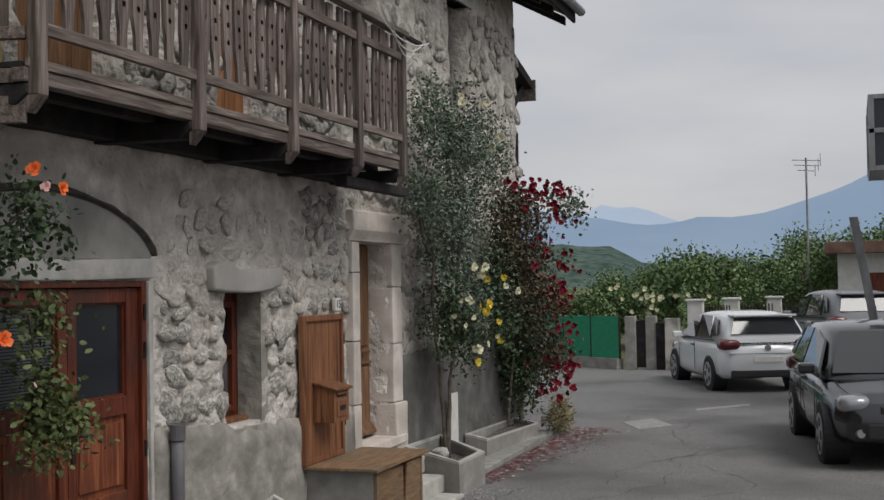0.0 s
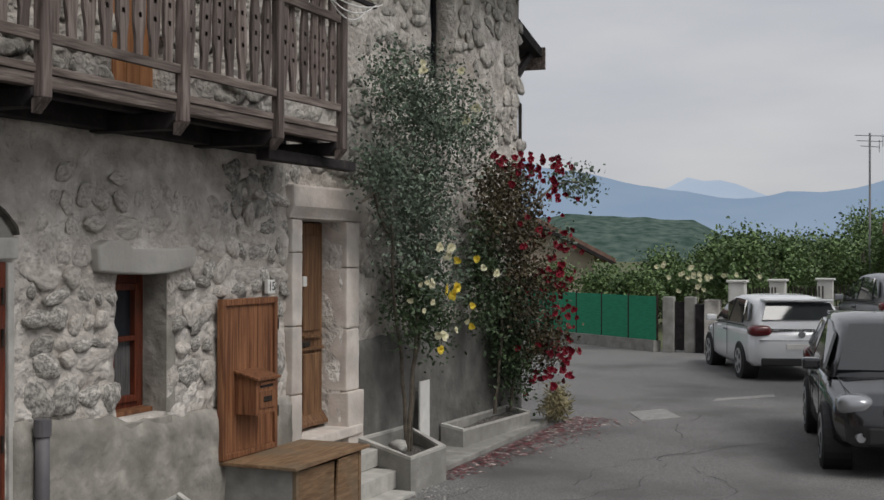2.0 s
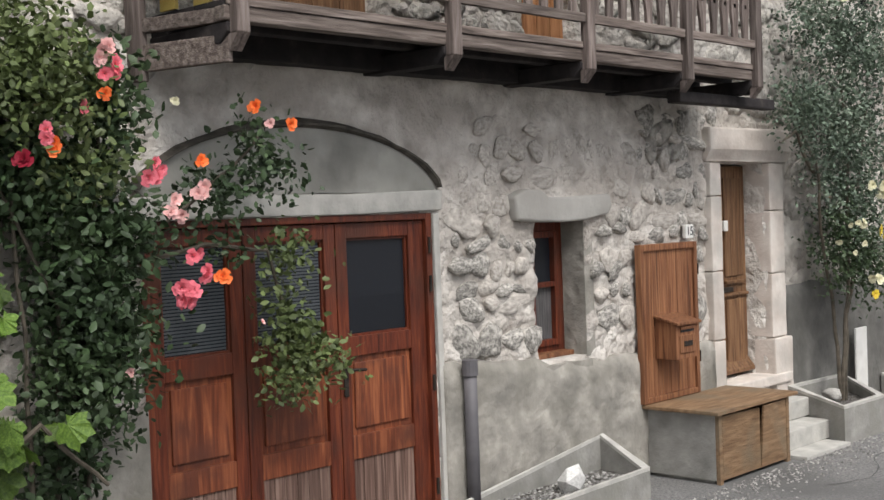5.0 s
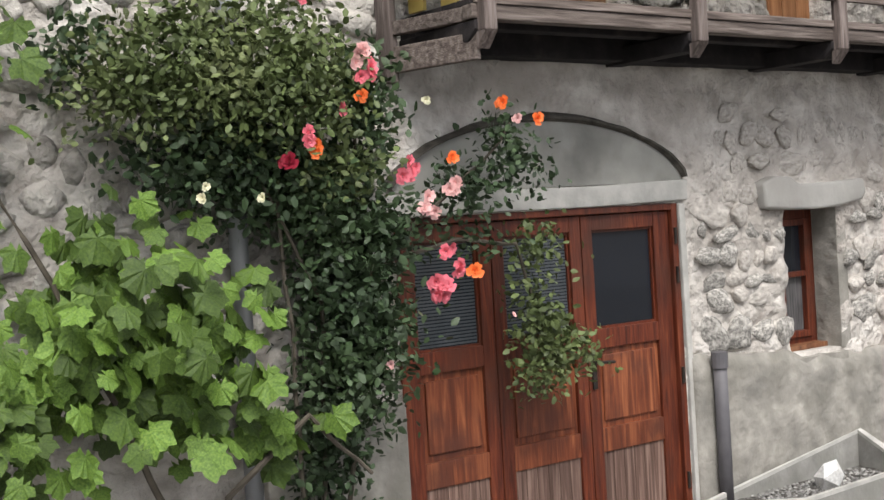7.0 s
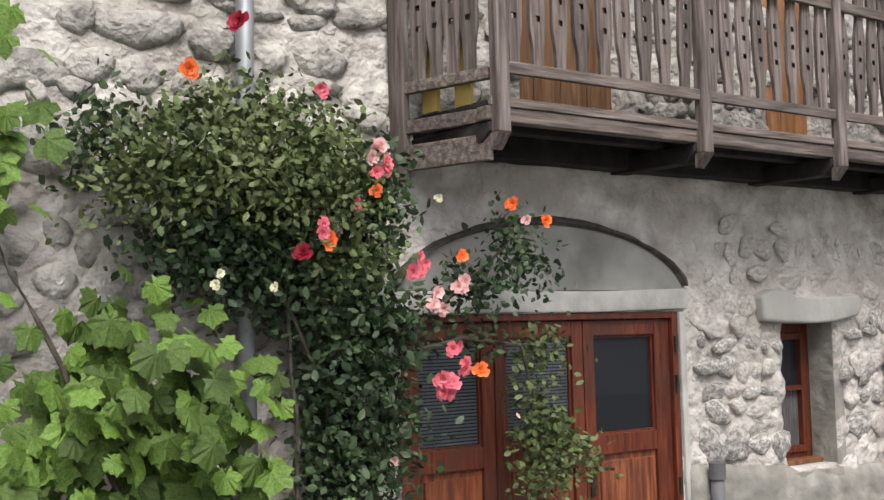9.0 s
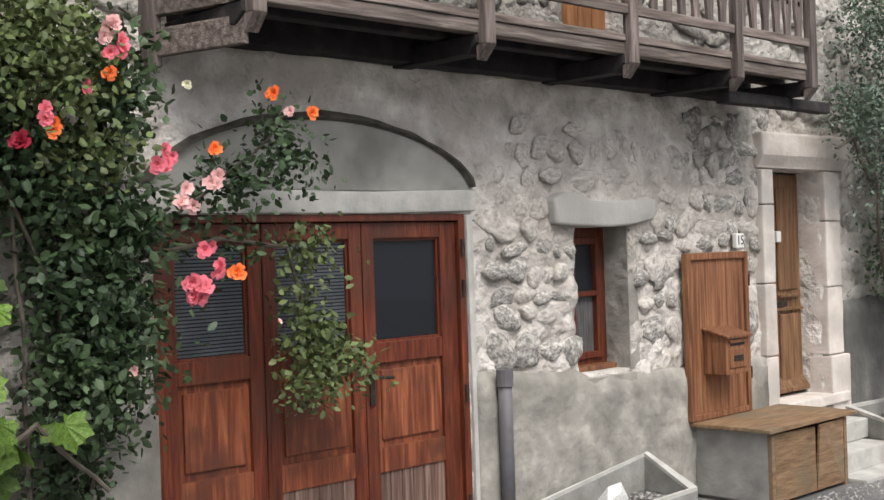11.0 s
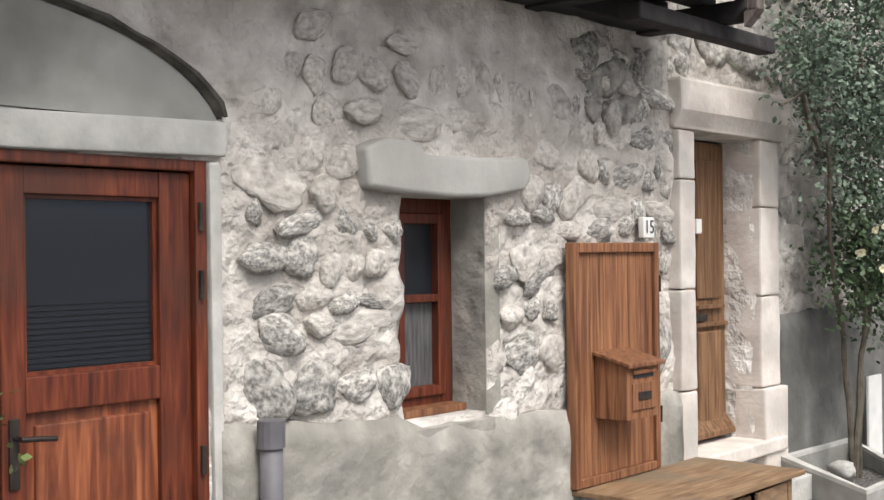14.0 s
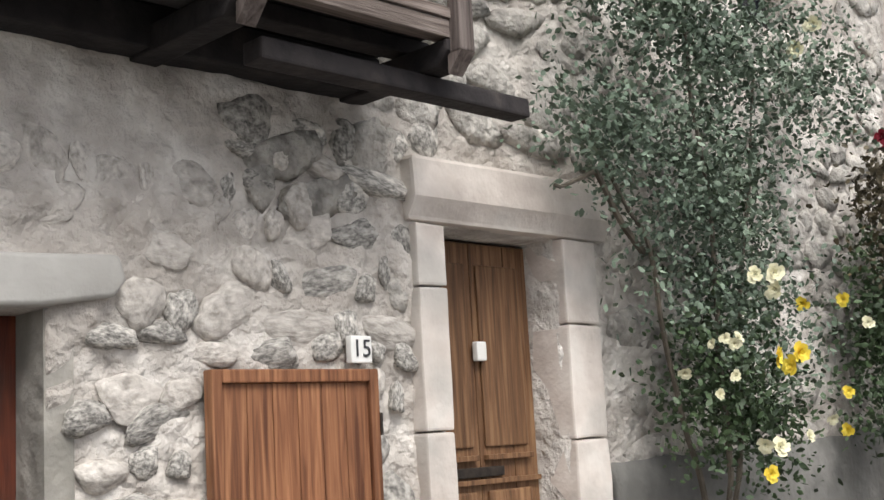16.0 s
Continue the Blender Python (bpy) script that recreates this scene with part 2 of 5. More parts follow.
LEAF_DK = leaf_mat("dark_rose_leaf", (0.022, 0.041, 0.016), (0.039, 0.066, 0.027), (0.066, 0.101, 0.043))
LEAF_YL = leaf_mat("light_rose_leaf", (0.060, 0.085, 0.025), (0.098, 0.128, 0.043), (0.153, 0.170, 0.072))
LEAF_GY = leaf_mat("greyish_rose_leaf", (0.060, 0.085, 0.060), (0.102, 0.140, 0.098), (0.187, 0.230, 0.170))
LEAF_RD = leaf_mat("reddish_rose_leaf", (0.038, 0.030, 0.017), (0.064, 0.051, 0.025), (0.102, 0.072, 0.038))
LEAF_TR = leaf_mat("tree_leaf", (0.055, 0.095, 0.032), (0.1, 0.16, 0.055), (0.17, 0.24, 0.09))
VINE = mat("vine_leaf", [(0.3, (0.045, 0.088, 0.012)), (0.5, (0.085, 0.15, 0.022)), (0.75, (0.15, 0.225, 0.042))], 9, 5, 0.5, 0.4, 25, rand=0.55)
PINK = mat("pink_petal", [(0.3, (0.70, 0.10, 0.16)), (0.7, (0.85, 0.26, 0.30))], 25, 4, 0.6, 0, rand=0.15)
PALE = mat("pale_pink_petal", [(0.3, (0.75, 0.36, 0.36)), (0.7, (0.85, 0.58, 0.54))], 25, 4, 0.6, 0, rand=0.1)
ORANGE = mat("orange_petal", [(0.3, (0.80, 0.12, 0.02)), (0.7, (0.88, 0.24, 0.06))], 25, 4, 0.6, 0, rand=0.12)
RED = mat("deep_red_petal", [(0.3, (0.14, 0.003, 0.012)), (0.7, (0.28, 0.009, 0.03))], 25, 4, 0.7, 0, rand=0.4)
YEL = mat("yellow_petal", [(0.3, (0.78, 0.56, 0.03)), (0.7, (0.85, 0.72, 0.12))], 25, 4, 0.6, 0, rand=0.12)
CREAM = mat("cream_petal", [(0.3, (0.66, 0.62, 0.38)), (0.7, (0.76, 0.74, 0.58))], 25, 4, 0.6, 0, rand=0.12)


# ---- mesh helpers ----
def mesh_ob(name, bm, material, smooth=False):
    me = bpy.data.meshes.new(name)
    bm.normal_update()
    bm.to_mesh(me)
    bm.free()
    if smooth:
        me.polygons.foreach_set("use_smooth", [True] * len(me.polygons))
    me.materials.append(material)
    return new(name, me)


def part(name, bm, material, parent, label="", smooth=False):
    ob = mesh_ob(name, bm, material, smooth)
    ob.parent = parent
    if parent.type == "EMPTY":
        ob.matrix_parent_inverse = parent.matrix_basis.inverted()
    return tagged(ob, label)


def share(name, me, parent, m):
    """One more object on a mesh that is shared between alike pieces."""
    ob = new(name, me)
    ob.parent = parent
    if parent.type == "EMPTY":
        ob.matrix_parent_inverse = parent.matrix_basis.inverted()
    ob.matrix_basis = m
    return ob


def thing(name, loc, label, category, group=""):
    ob = new(name)
    ob.empty_display_size = 0.1
    ob.matrix_basis = Matrix.Translation(loc)
    return tagged(ob, label, category, group)


def structure(name, bm, material, label="", smooth=False):
    return tagged(mesh_ob(name, bm, material, smooth), label, "", "", "structure")


def box(x0, x1, y0, y1, z0, z1, bev=0.0, bm=None, wob=0.0):
    bm = bm or bmesh.new()
    t = bmesh.new()
    bmesh.ops.create_cube(t, size=1)
    for v in t.verts:
        v.co = Vector(((x0 + x1) / 2 + v.co.x * (x1 - x0), (y0 + y1) / 2 + v.co.y * (y1 - y0), (z0 + z1) / 2 + v.co.z * (z1 - z0)))
    if bev:
        bmesh.ops.bevel(t, geom=t.edges[:], offset=bev, segments=2, affect="EDGES", profile=0.6)
    if wob:
        bmesh.ops.subdivide_edges(t, edges=t.edges[:], cuts=2, use_grid_fill=True)
        for v in t.verts:
            v.co += noise.noise_vector(v.co * 6) * wob
    me = bpy.data.meshes.new("tmp")
    t.to_mesh(me)
    t.free()
    bm.from_mesh(me)
    bpy.data.meshes.remove(me)
    return bm


def prism(poly, z0, z1, bev=0.0, axis="z"):
    """A polygon drawn out along an axis; for axis y the polygon is (x, z), for x it is (y, z)."""
    bm = bmesh.new()

    def at(p, h):
        return (p[0], p[1], h) if axis == "z" else (p[0], h, p[1]) if axis == "y" else (h, p[0], p[1])

    a = [bm.verts.new(at(p, z0)) for p in poly]
    b = [bm.verts.new(at(p, z1)) for p in poly]
    bm.faces.new(a)
    bm.faces.new(b[::-1])
    for i in range(len(poly)):
        j = (i + 1) % len(poly)
        bm.faces.new((a[j], a[i], b[i], b[j]))
    bmesh.ops.recalc_face_normals(bm, faces=bm.faces[:])
    if bev:
        bmesh.ops.bevel(bm, geom=bm.edges[:], offset=bev, segments=2, affect="EDGES", profile=0.6)
    return bm


def tube(points, radius, sides=8, bm=None, taper=1.0):
    bm = bm or bmesh.new()
    pts = [Vector(p) for p in points]
    rings = []
    for i, p in enumerate(pts):
        d = (pts[min(i + 1, len(pts) - 1)] - pts[max(i - 1, 0)]).normalized()
        u = d.orthogonal().normalized()
        w = d.cross(u)
        r = radius * (1 + (taper - 1) * i / max(1, len(pts) - 1))
        rings.append([bm.verts.new(p + (u * math.cos(k * math.tau / sides) + w * math.sin(k * math.tau / sides)) * r) for k in range(sides)])
    # keep the rings untwisted
    for a, b in zip(rings, rings[1:]):
        off = min(range(sides), key=lambda s: (a[0].co - b[s].co).length)
        for k in range(sides):
            bm.faces.new((a[k], a[(k + 1) % sides], b[(k + 1 + off) % sides], b[(k + off) % sides]))
        b[:] = [b[(k + off) % sides] for k in range(sides)]
    bm.faces.new(rings[0][::-1])
    bm.faces.new(rings[-1])
    bmesh.ops.recalc_face_normals(bm, faces=bm.faces[:])
    return bm


def cells(xs, zs, holes, y0, y1):
    """A thick wall of cells between the lines xs and zs, with openings through it."""
    xs, zs = sorted(set(xs)), sorted(set(zs))
    full = {(i, j) for i in range(len(xs) - 1) for j in range(len(zs) - 1)
            if not any(a < (xs[i] + xs[i + 1]) / 2 < b and c < (zs[j] + zs[j + 1]) / 2 < d for a, b, c, d in holes)}
    bm = bmesh.new()
    memo = {}

    def v(x, y, z):
        if (x, y, z) not in memo:
            memo[(x, y, z)] = bm.verts.new((x, y, z))
        return memo[(x, y, z)]

    for i, j in full:
        a, b, c, d = xs[i], xs[i + 1], zs[j], zs[j + 1]
        bm.faces.new((v(a, y0, c), v(b, y0, c), v(b, y0, d), v(a, y0, d)))
        bm.faces.new((v(a, y1, c), v(a, y1, d), v(b, y1, d), v(b, y1, c)))
        if (i - 1, j) not in full:
            bm.faces.new((v(a, y0, c), v(a, y0, d), v(a, y1, d), v(a, y1, c)))
        if (i + 1, j) not in full:
            bm.faces.new((v(b, y0, c), v(b, y1, c), v(b, y1, d), v(b, y0, d)))
        if (i, j - 1) not in full:
            bm.faces.new((v(a, y0, c), v(a, y1, c), v(b, y1, c), v(b, y0, c)))
        if (i, j + 1) not in full:
            bm.faces.new((v(a, y0, d), v(b, y0, d), v(b, y1, d), v(a, y1, d)))
    return bm


# ---- ground ----
bm = bmesh.new()
bmesh.ops.create_grid(bm, x_segments=4, y_segments=4, size=3000)
structure("ground", bm, DIRT, "grassy ground reaching to the horizon")
bm = prism([(-30, -9), (60, -9), (60, -4.5), (27, -2.4), (21.2, -1.4), (21.0, 1.0), (24.6, 4.2), (30, 9), (30, 12), (9.3, 12), (9.3, 0.2), (-30, 0.2)], -0.2, 0.004)
structure("road", bm, ASPH, "grey worn asphalt village street")
bm = prism([(10.3, -1.15), (10.85, -1.5), (10.05, -1.9), (9.55, -1.5)], 0.0, 0.012, 0.003)
structure("road_patch", bm, PATCH, "pale square concrete patch in the road")
bm = prism([(12.0, -1.95), (12.3, -1.95), (13.2, -2.65), (12.9, -2.7)], 0.0, 0.01, 0.003)
structure("road_patch", bm, PATCH, "narrow pale repair strip in the road")
# Added wall, never in view; its pale render reflects light at the house.
bm = prism([(-7, -9.05), (12, -9.05), (12, -9.4), (-7, -9.4)], 0, 2.4)
structure("wall_south", bm, BEIGE, "plain unseen wall added across the street to reflect light")
# cracks in the asphalt, thin dark seams
random.seed(5)
bm = bmesh.new()
for sx, sy, ang, n in ((5.0, -1.9, -0.35, 26), (6.2, -2.5, -0.1, 20), (3.4, -1.6, -0.2, 22), (8.0, -2.4, 0.15, 22), (12.5, -1.0, 0.3, 18), (4.5, -2.9, 0.1, 18), (10.2, -0.9, -0.6, 12), (2.6, -1.2, -0.05, 18)):
    p, a = Vector((sx, sy, 0.0)), ang
    last = None
    for k in range(n):
        a += random.uniform(-0.5, 0.5) - (a - ang) * 0.25
        p = p + Vector((math.cos(a), math.sin(a), 0)) * 0.13
        w = random.uniform(0.002, 0.011)
        side = Vector((-math.sin(a), math.cos(a), 0)) * w
        now = [bm.verts.new((q.x, q.y, 0.007)) for q in (p + side, p - side)]
        if last:
            bm.faces.new((last[0], last[1], now[1], now[0]))
        last = now
tagged(structure("road_crack", bm, mat("tar_seam", [(0.3, (0.07, 0.07, 0.068)), (0.7, (0.11, 0.108, 0.105))], 30, 4, 0.9, 0.3, 60), "dark cracks running along the asphalt"), kind="stuff")

# ---- house wall ----
X0, X1, ZT = -9.0, 9.1, 5.9
holes = [(-2.08, 0.02, -1, 2.06), (1.04, 1.6, 1.0, 1.97), (3.44, 4.25, 0.5, 2.4), (1.0, 1.6, 3.1, 5.05), (3.45, 4.1, 4.3, 5.3), (6.25, 7.0, 3.95, 5.3), (-1.2, -0.35, 3.1, 5.05)]
xs = [X0 + 0.12 * i for i in range(int((X1 - X0) / 0.12) + 1)] + [X1]
zs = [0.12 * i for i in range(int(ZT / 0.12) + 1)] + [ZT]
edge_x = [v for h in holes for v in h[:2]]
edge_z = [v for h in holes for v in h[2:] if v > 0]
xs += [-2.2 + 0.06 * i for i in range(37)] + [0.03 + 0.036 * i for i in range(128)]
zs += [0.9 + 0.036 * i for i in range(60)]
xs = [x for x in xs if all(abs(x - e) > 0.05 for e in edge_x)] + edge_x
zs = [z for z in zs if all(abs(z - e) > 0.05 for e in edge_z)] + edge_z
def thin(v, fixed):
    """Lines no closer than 3 cm; the edges of openings stay."""
    keep = []
    for a in sorted({round(q, 4) for q in v}):
        if keep and a - keep[-1] < 0.03:
            if a in fixed:
                keep[-1] = a
            continue
        keep.append(a)
    return keep


xs, zs = thin(xs, {round(e, 4) for e in edge_x}), thin(zs, {round(e, 4) for e in edge_z})
bm = cells(xs, zs, holes, 0.0, 0.45)
for v in bm.verts:
    if v.co.y < 0.1:
        q = Vector((v.co.x * 4.6, 0.3, v.co.z * 6.5)) + noise.noise_vector(v.co * 2.5) * 0.5
        far = noise.voronoi(q)[0]
        lump = min(1.0, 2.2 * (far[1] - far[0])) * max(0.0, 0.55 + noise.noise(v.co * 0.9 + Vector((4, 0, 1))))
        smooth_top = 0.45 if v.co.z > 2.35 and v.co.x < 2.3 else 1.0
        v.co.y += 0.025 * noise.noise(v.co * 1.7) + 0.018 * noise.noise(v.co * 7) + 0.014 * noise.noise(v.co * 16) - 0.035 * lump * smooth_top + 0.012
        if v.co.z > 0.1:
            near = min(abs(v.co.x - e) for e in edge_x)
            if near > 0.2:
                v.co.x += 0.02 * noise.noise(v.co * 5 + Vector((9, 0, 0)))
wall = structure("wall_north", bm, PLASTER, "old rubble stone wall with lime plaster", True)
bm = prism([(0.45, 0), (9.5, 0), (9.5, ZT), (4.9, 8.6), (0.45, ZT)], 8.65, 9.1, axis="x")
structure("wall_east", bm, PLASTER, "plastered gable wall of the old house")
bm = prism([(0.45, 0), (9.5, 0), (9.5, ZT), (0.45, ZT)], -9.0, -8.6, axis="x")
structure("wall_west", bm, PLASTER)
bm = box(X0, X1, 9.5, 9.9, 0, ZT)
structure("wall_back", bm, PLASTER)
bm = box(-8.55, 8.6, 0.5, 9.45, 2.9, 3.05)
structure("ceiling", bm, DARK)
bm = box(-8.55, 8.6, 1.9, 2.0, 0.0, 2.88)
structure("wall_inside", bm, DARK, "dark inner wall of the ground floor")
bm = box(-8.55, 8.6, 1.9, 2.0, 3.06, 5.85)
structure("wall_inside", bm, DARK, "dark inner wall of the upper floor")

# roof
roof = thing("roof", (0, 4.5, 5.75), "low-pitched tiled roof with wide dark eaves", "roof")
bm = prism([(-0.62, 5.72), (4.9, 8.7), (10.4, 5.72), (10.4, 5.9), (4.9, 8.95), (-0.62, 5.9)], -9.6, 10.0, axis="x")
part("tile_layer", bm, TILE, roof)
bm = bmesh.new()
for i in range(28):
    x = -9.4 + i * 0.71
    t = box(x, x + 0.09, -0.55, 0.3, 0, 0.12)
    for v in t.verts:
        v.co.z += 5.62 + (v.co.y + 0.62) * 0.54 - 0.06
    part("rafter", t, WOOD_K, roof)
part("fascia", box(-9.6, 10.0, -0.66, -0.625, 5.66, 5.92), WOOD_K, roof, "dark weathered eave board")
bm = tube([(-9.6, -0.73, 5.86), (0, -0.73, 5.84), (10.05, -0.73, 5.82)], 0.065, 10)
part("gutter", bm, ZINC, roof, "dull zinc gutter")
# side canopy on the gable
can = thing("gable_canopy", (9.1, 0.6, 4.5), "small dark wooden canopy on the gable", "canopy")
bm = prism([(9.1, 5.02), (10.15, 4.78), (10.15, 4.9), (9.1, 5.16)], 0.02, 1.9, axis="y")
part("canopy_roof", bm, WOOD_K, can)
part("brace", tube([(9.12, 0.15, 4.2), (10.0, 0.15, 4.8)], 0.05, 6), WOOD_K, can)
part("edge_board", box(10.13, 10.17, -0.02, 1.95, 4.62, 4.92), WOOD_GX, can)
dp = thing("downpipe", (9.3, 0.08, 0), "thin dark metal pole beside the house corner", "pipe")
part("pipe", tube([(9.32, 0.05, 0.0), (9.32, 0.05, 4.05), (9.15, 0.05, 4.08)], 0.025, 8), IRON, dp)

# cement plinth
def plinth(a, b, tops, material=RENDER):
    n = int((b - a) / 0.09)
    bm = cells([a + (b - a) * i / n for i in range(n + 1)], [i / 12 for i in range(13)], [], -0.05, 0.02)
    for v in bm.verts:
        zt = float(np.interp(v.co.x, [p[0] for p in tops], [p[1] for p in tops]))
        top = v.co.z > 0.99
        v.co.z *= zt
        if v.co.y < 0:
            v.co.y += 0.014 * noise.noise(v.co * 4) + 0.008 * noise.noise(v.co * 11) + (0.028 if top else 0)
        if top:
            v.co.z += 0.03 * noise.noise(v.co * 7)
    structure("trim_plinth", bm, material, "grey cement render on the wall foot", True)


plinth(0.06, 3.27, [(0, 1.12), (0.5, 1.08), (1.05, 1.04), (1.12, 0.965), (1.62, 0.965), (1.7, 0.97), (2.2, 0.95), (3.3, 0.93)])
# Darker copy of the render: the roses' shade is put into its colour.
plinth(4.56, 9.08, [(4.5, 1.3), (9, 1.4)], mat("rose_shaded_cement", [(0.3, (0.10, 0.098, 0.092)), (0.55, (0.165, 0.16, 0.148)), (0.75, (0.24, 0.232, 0.215))], 4.5, 14, 0.9, 0.5, 13, spots=(0.11, 0.107, 0.098), spot_scale=1.8, bdist=0.04))
structure("trim_plinth", box(-2.9, -2.09, -0.05, 0.02, 0, 1.12, 0.01), RENDER, "grey cement render beside the garage door")
structure("trim_render", box(0.025, 0.075, -0.03, 0.02, 0, 2.05, 0.01, None, 0.012), CONC_L, "pale mortar edge beside the garage door")

# lintel band and blind arch over the garage door
bm = box(-2.3, 0.1, -0.04, 0.05, 2.065, 2.185, 0.012, None, 0.022)
structure("trim_lintel", bm, CONC_L, "pale cement lintel band above the garage door", True)


def arch(u):
    """Points of the arch, u from 0 (right foot) to 1 (left foot)."""
    a = math.pi * (0.075 + 0.85 * u)
    return Vector((-1.02 + 1.1 * math.cos(a), 0, 2.11 + 0.45 * math.sin(a)))


pts = [arch(i / 24) for i in range(25)]
bm = prism([(p.x, p.z) for p in pts] + [(-2.06, 2.19), (0.04, 2.19)], -0.03, 0.03, axis="y")
structure("trim_arch_infill", bm, INFILL, "smooth grey render under the old arch")
bm = bmesh.new()
last = None
for i, p in enumerate(pts):
    c = Vector((-1.0, 0, 2.13))
    d = (p - c).normalized()
    w = (0.012 + 0.038 * (1 - i / 24) ** 1.5) * (1 + 0.8 * noise.noise(p * 11))
    ring = [bm.verts.new(q) for q in (p + Vector((0, -0.036, 0)), p + d * w * 0.5 + Vector((0, -0.062, 0)), p + d * w + Vector((0, -0.06, 0)), p + d * (w + 0.03))]
    if last:
        for k in range(3):
            bm.faces.new((last[k], last[k + 1], ring[k + 1], ring[k]))
    last = ring
structure("trim_arch", bm, mat("dark_arch_edge", [(0.3, (0.03, 0.026, 0.022)), (0.7, (0.10, 0.09, 0.075))], 14, 8, 0.95, 0.8, 30), "dark ragged edge of a walled-up arch")

# ---- garage door ----
gd = tagged(thing("door_1", (-1.03, 0.03, 0), "closed red-brown wooden garage door with three glazed leaves", "door"), kind="structure")
part("frame", box(-2.08, -2.03, -0.01, 0.1, 0, 2.06, 0.006), WOOD_R, gd)
part("frame", box(-0.03, 0.02, -0.01, 0.1, 0, 2.06, 0.006), WOOD_R, gd)
part("frame", box(-2.03, -0.03, -0.01, 0.1, 2.02, 2.06, 0.006), WOOD_R, gd)
for a, b in ((-2.028, -1.432), (-1.425, -0.762), (-0.755, -0.032)):
    leaf = part("door_leaf", box(a, a + 0.085, 0.02, 0.075, 0.02, 2.015, 0.006), WOOD_R, gd)
    s0, s1 = a + 0.085, b - (0.13 if b > -0.1 else 0.085)
    part("stile", box(s1, b, 0.02, 0.075, 0.02, 2.015, 0.006), WOOD_R, leaf)
    for z0, z1 in ((1.925, 2.015), (1.23, 1.345), (0.62, 0.76), (0.02, 0.14)):
        part("rail", box(s0, s1, 0.022, 0.073, z0, z1, 0.005), WOOD_R if z0 > 1 else WOOD_RP, leaf)
    part("panel", box(s0, s1, 0.045, 0.06, 0.76, 1.23), WOOD_RP, leaf)
    part("panel", box(s0 + 0.035, s1 - 0.035, 0.03, 0.05, 0.80, 1.19, 0.008), WOOD_RP, leaf, "worn raised panel")
    w = (s1 - s0) / 6
    for k in range(6):
        part("plank", box(s0 + k * w + 0.002, s0 + (k + 1) * w - 0.002, 0.034, 0.058, 0.14, 0.62, 0.004), WOOD_RG, leaf)
    part("glass", box(s0, s1, 0.056, 0.062, 1.345, 1.925), GLASS_D, leaf, "dark window glass")
    for q in ((s0, s0 + 0.014, 1.345, 1.925), (s1 - 0.014, s1, 1.345, 1.925), (s0 + 0.014, s1 - 0.014, 1.911, 1.925), (s0 + 0.014, s1 - 0.014, 1.345, 1.359)):
        part("bead", box(q[0], q[1], 0.04, 0.056, q[2], q[3]), WOOD_R, leaf)
    for k in range(30 if b < -0.7 else 12):
        z = 1.365 + k * 0.0185
        part("blind_slat", box(s0 + 0.015, s1 - 0.015, 0.0525, 0.0555, z, z + (0.012 if b < -0.7 else 0.002)), BLIND if b < -0.7 else GLASS_D, leaf)
part("handle_plate", box(-0.735, -0.70, 0.008, 0.02, 1.0, 1.22, 0.004), IRON, gd)
part("handle", tube([(-0.718, 0.015, 1.16), (-0.718, -0.035, 1.16), (-0.64, -0.04, 1.155), (-0.60, -0.035, 1.15)], 0.009, 8), IRON, gd, "dark iron lever handle")
for z in (0.35, 1.0, 1.62, 1.86):
    part("hinge", tube([(-0.012, -0.018, z - 0.05), (-0.012, -0.018, z + 0.05)], 0.01, 8), IRON, gd)

# ---- small window ----
w1 = tagged(thing("window_1", (1.35, 0.25, 1.0), "small two-pane window with red-brown wooden frame in a deep reveal", "window"), kind="structure")
fy0, fy1 = 0.2, 0.25
for q in ((1.04, 1.12, 1.0, 1.97), (1.53, 1.6, 1.0, 1.97), (1.12, 1.53, 1.9, 1.97), (1.12, 1.53, 1.0, 1.075)):
    part("window_frame", box(q[0], q[1], fy0, fy1, q[2], q[3], 0.006), WOOD_R, w1)
for q in ((1.12, 1.20, 1.075, 1.9), (1.485, 1.53, 1.075, 1.9), (1.20, 1.485, 1.855, 1.9), (1.20, 1.485, 1.075, 1.12), (1.26, 1.485, 1.5, 1.535), (1.22, 1.26, 1.12, 1.855)):
    part("sash", box(q[0], q[1], fy0 - 0.018, fy1 - 0.01, q[2], q[3], 0.004), WOOD_R, w1)
part("pane", box(1.2, 1.49, 0.225, 0.23, 1.11, 1.5), mat("curtained_glass", [(0.3, (0.06, 0.058, 0.06)), (0.7, (0.13, 0.125, 0.125))], 9, 4, 0.25, 0.0, stretch=(6, 6, 0.6)), w1, "glass with a grey net curtain behind")
part("pane", box(1.2, 1.49, 0.225, 0.23, 1.535, 1.865), GLASS_D, w1)
part("window_sill", box(1.12, 1.58, 0.1, 0.205, 1.0, 1.035, 0.006), WOOD_P, w1, "brown wooden inner sill")
bm = prism([(1.09, -0.035), (1.62, -0.035), (1.62, 0.2), (1.09, 0.2)], 0.92, 1.0)
for v in bm.verts:
    v.co.z -= 0.12 * (0.2 - v.co.y) if v.co.z > 0.95 else 0
structure("trim_window_sill", bm, RENDER, "sloping cement window sill")
bm = prism([(0.79, 1.99), (1.0, 1.975), (1.3, 1.965), (1.55, 1.972), (1.82, 2.01), (1.87, 2.07), (1.84, 2.16), (1.5, 2.145), (1.14, 2.14), (1.05, 2.19), (0.9, 2.2), (0.77, 2.15)], -0.075, 0.1, 0.02, axis="y")
structure("trim_window_lintel", bm, LINTEL, "rough grey stone lintel above the small window", True)
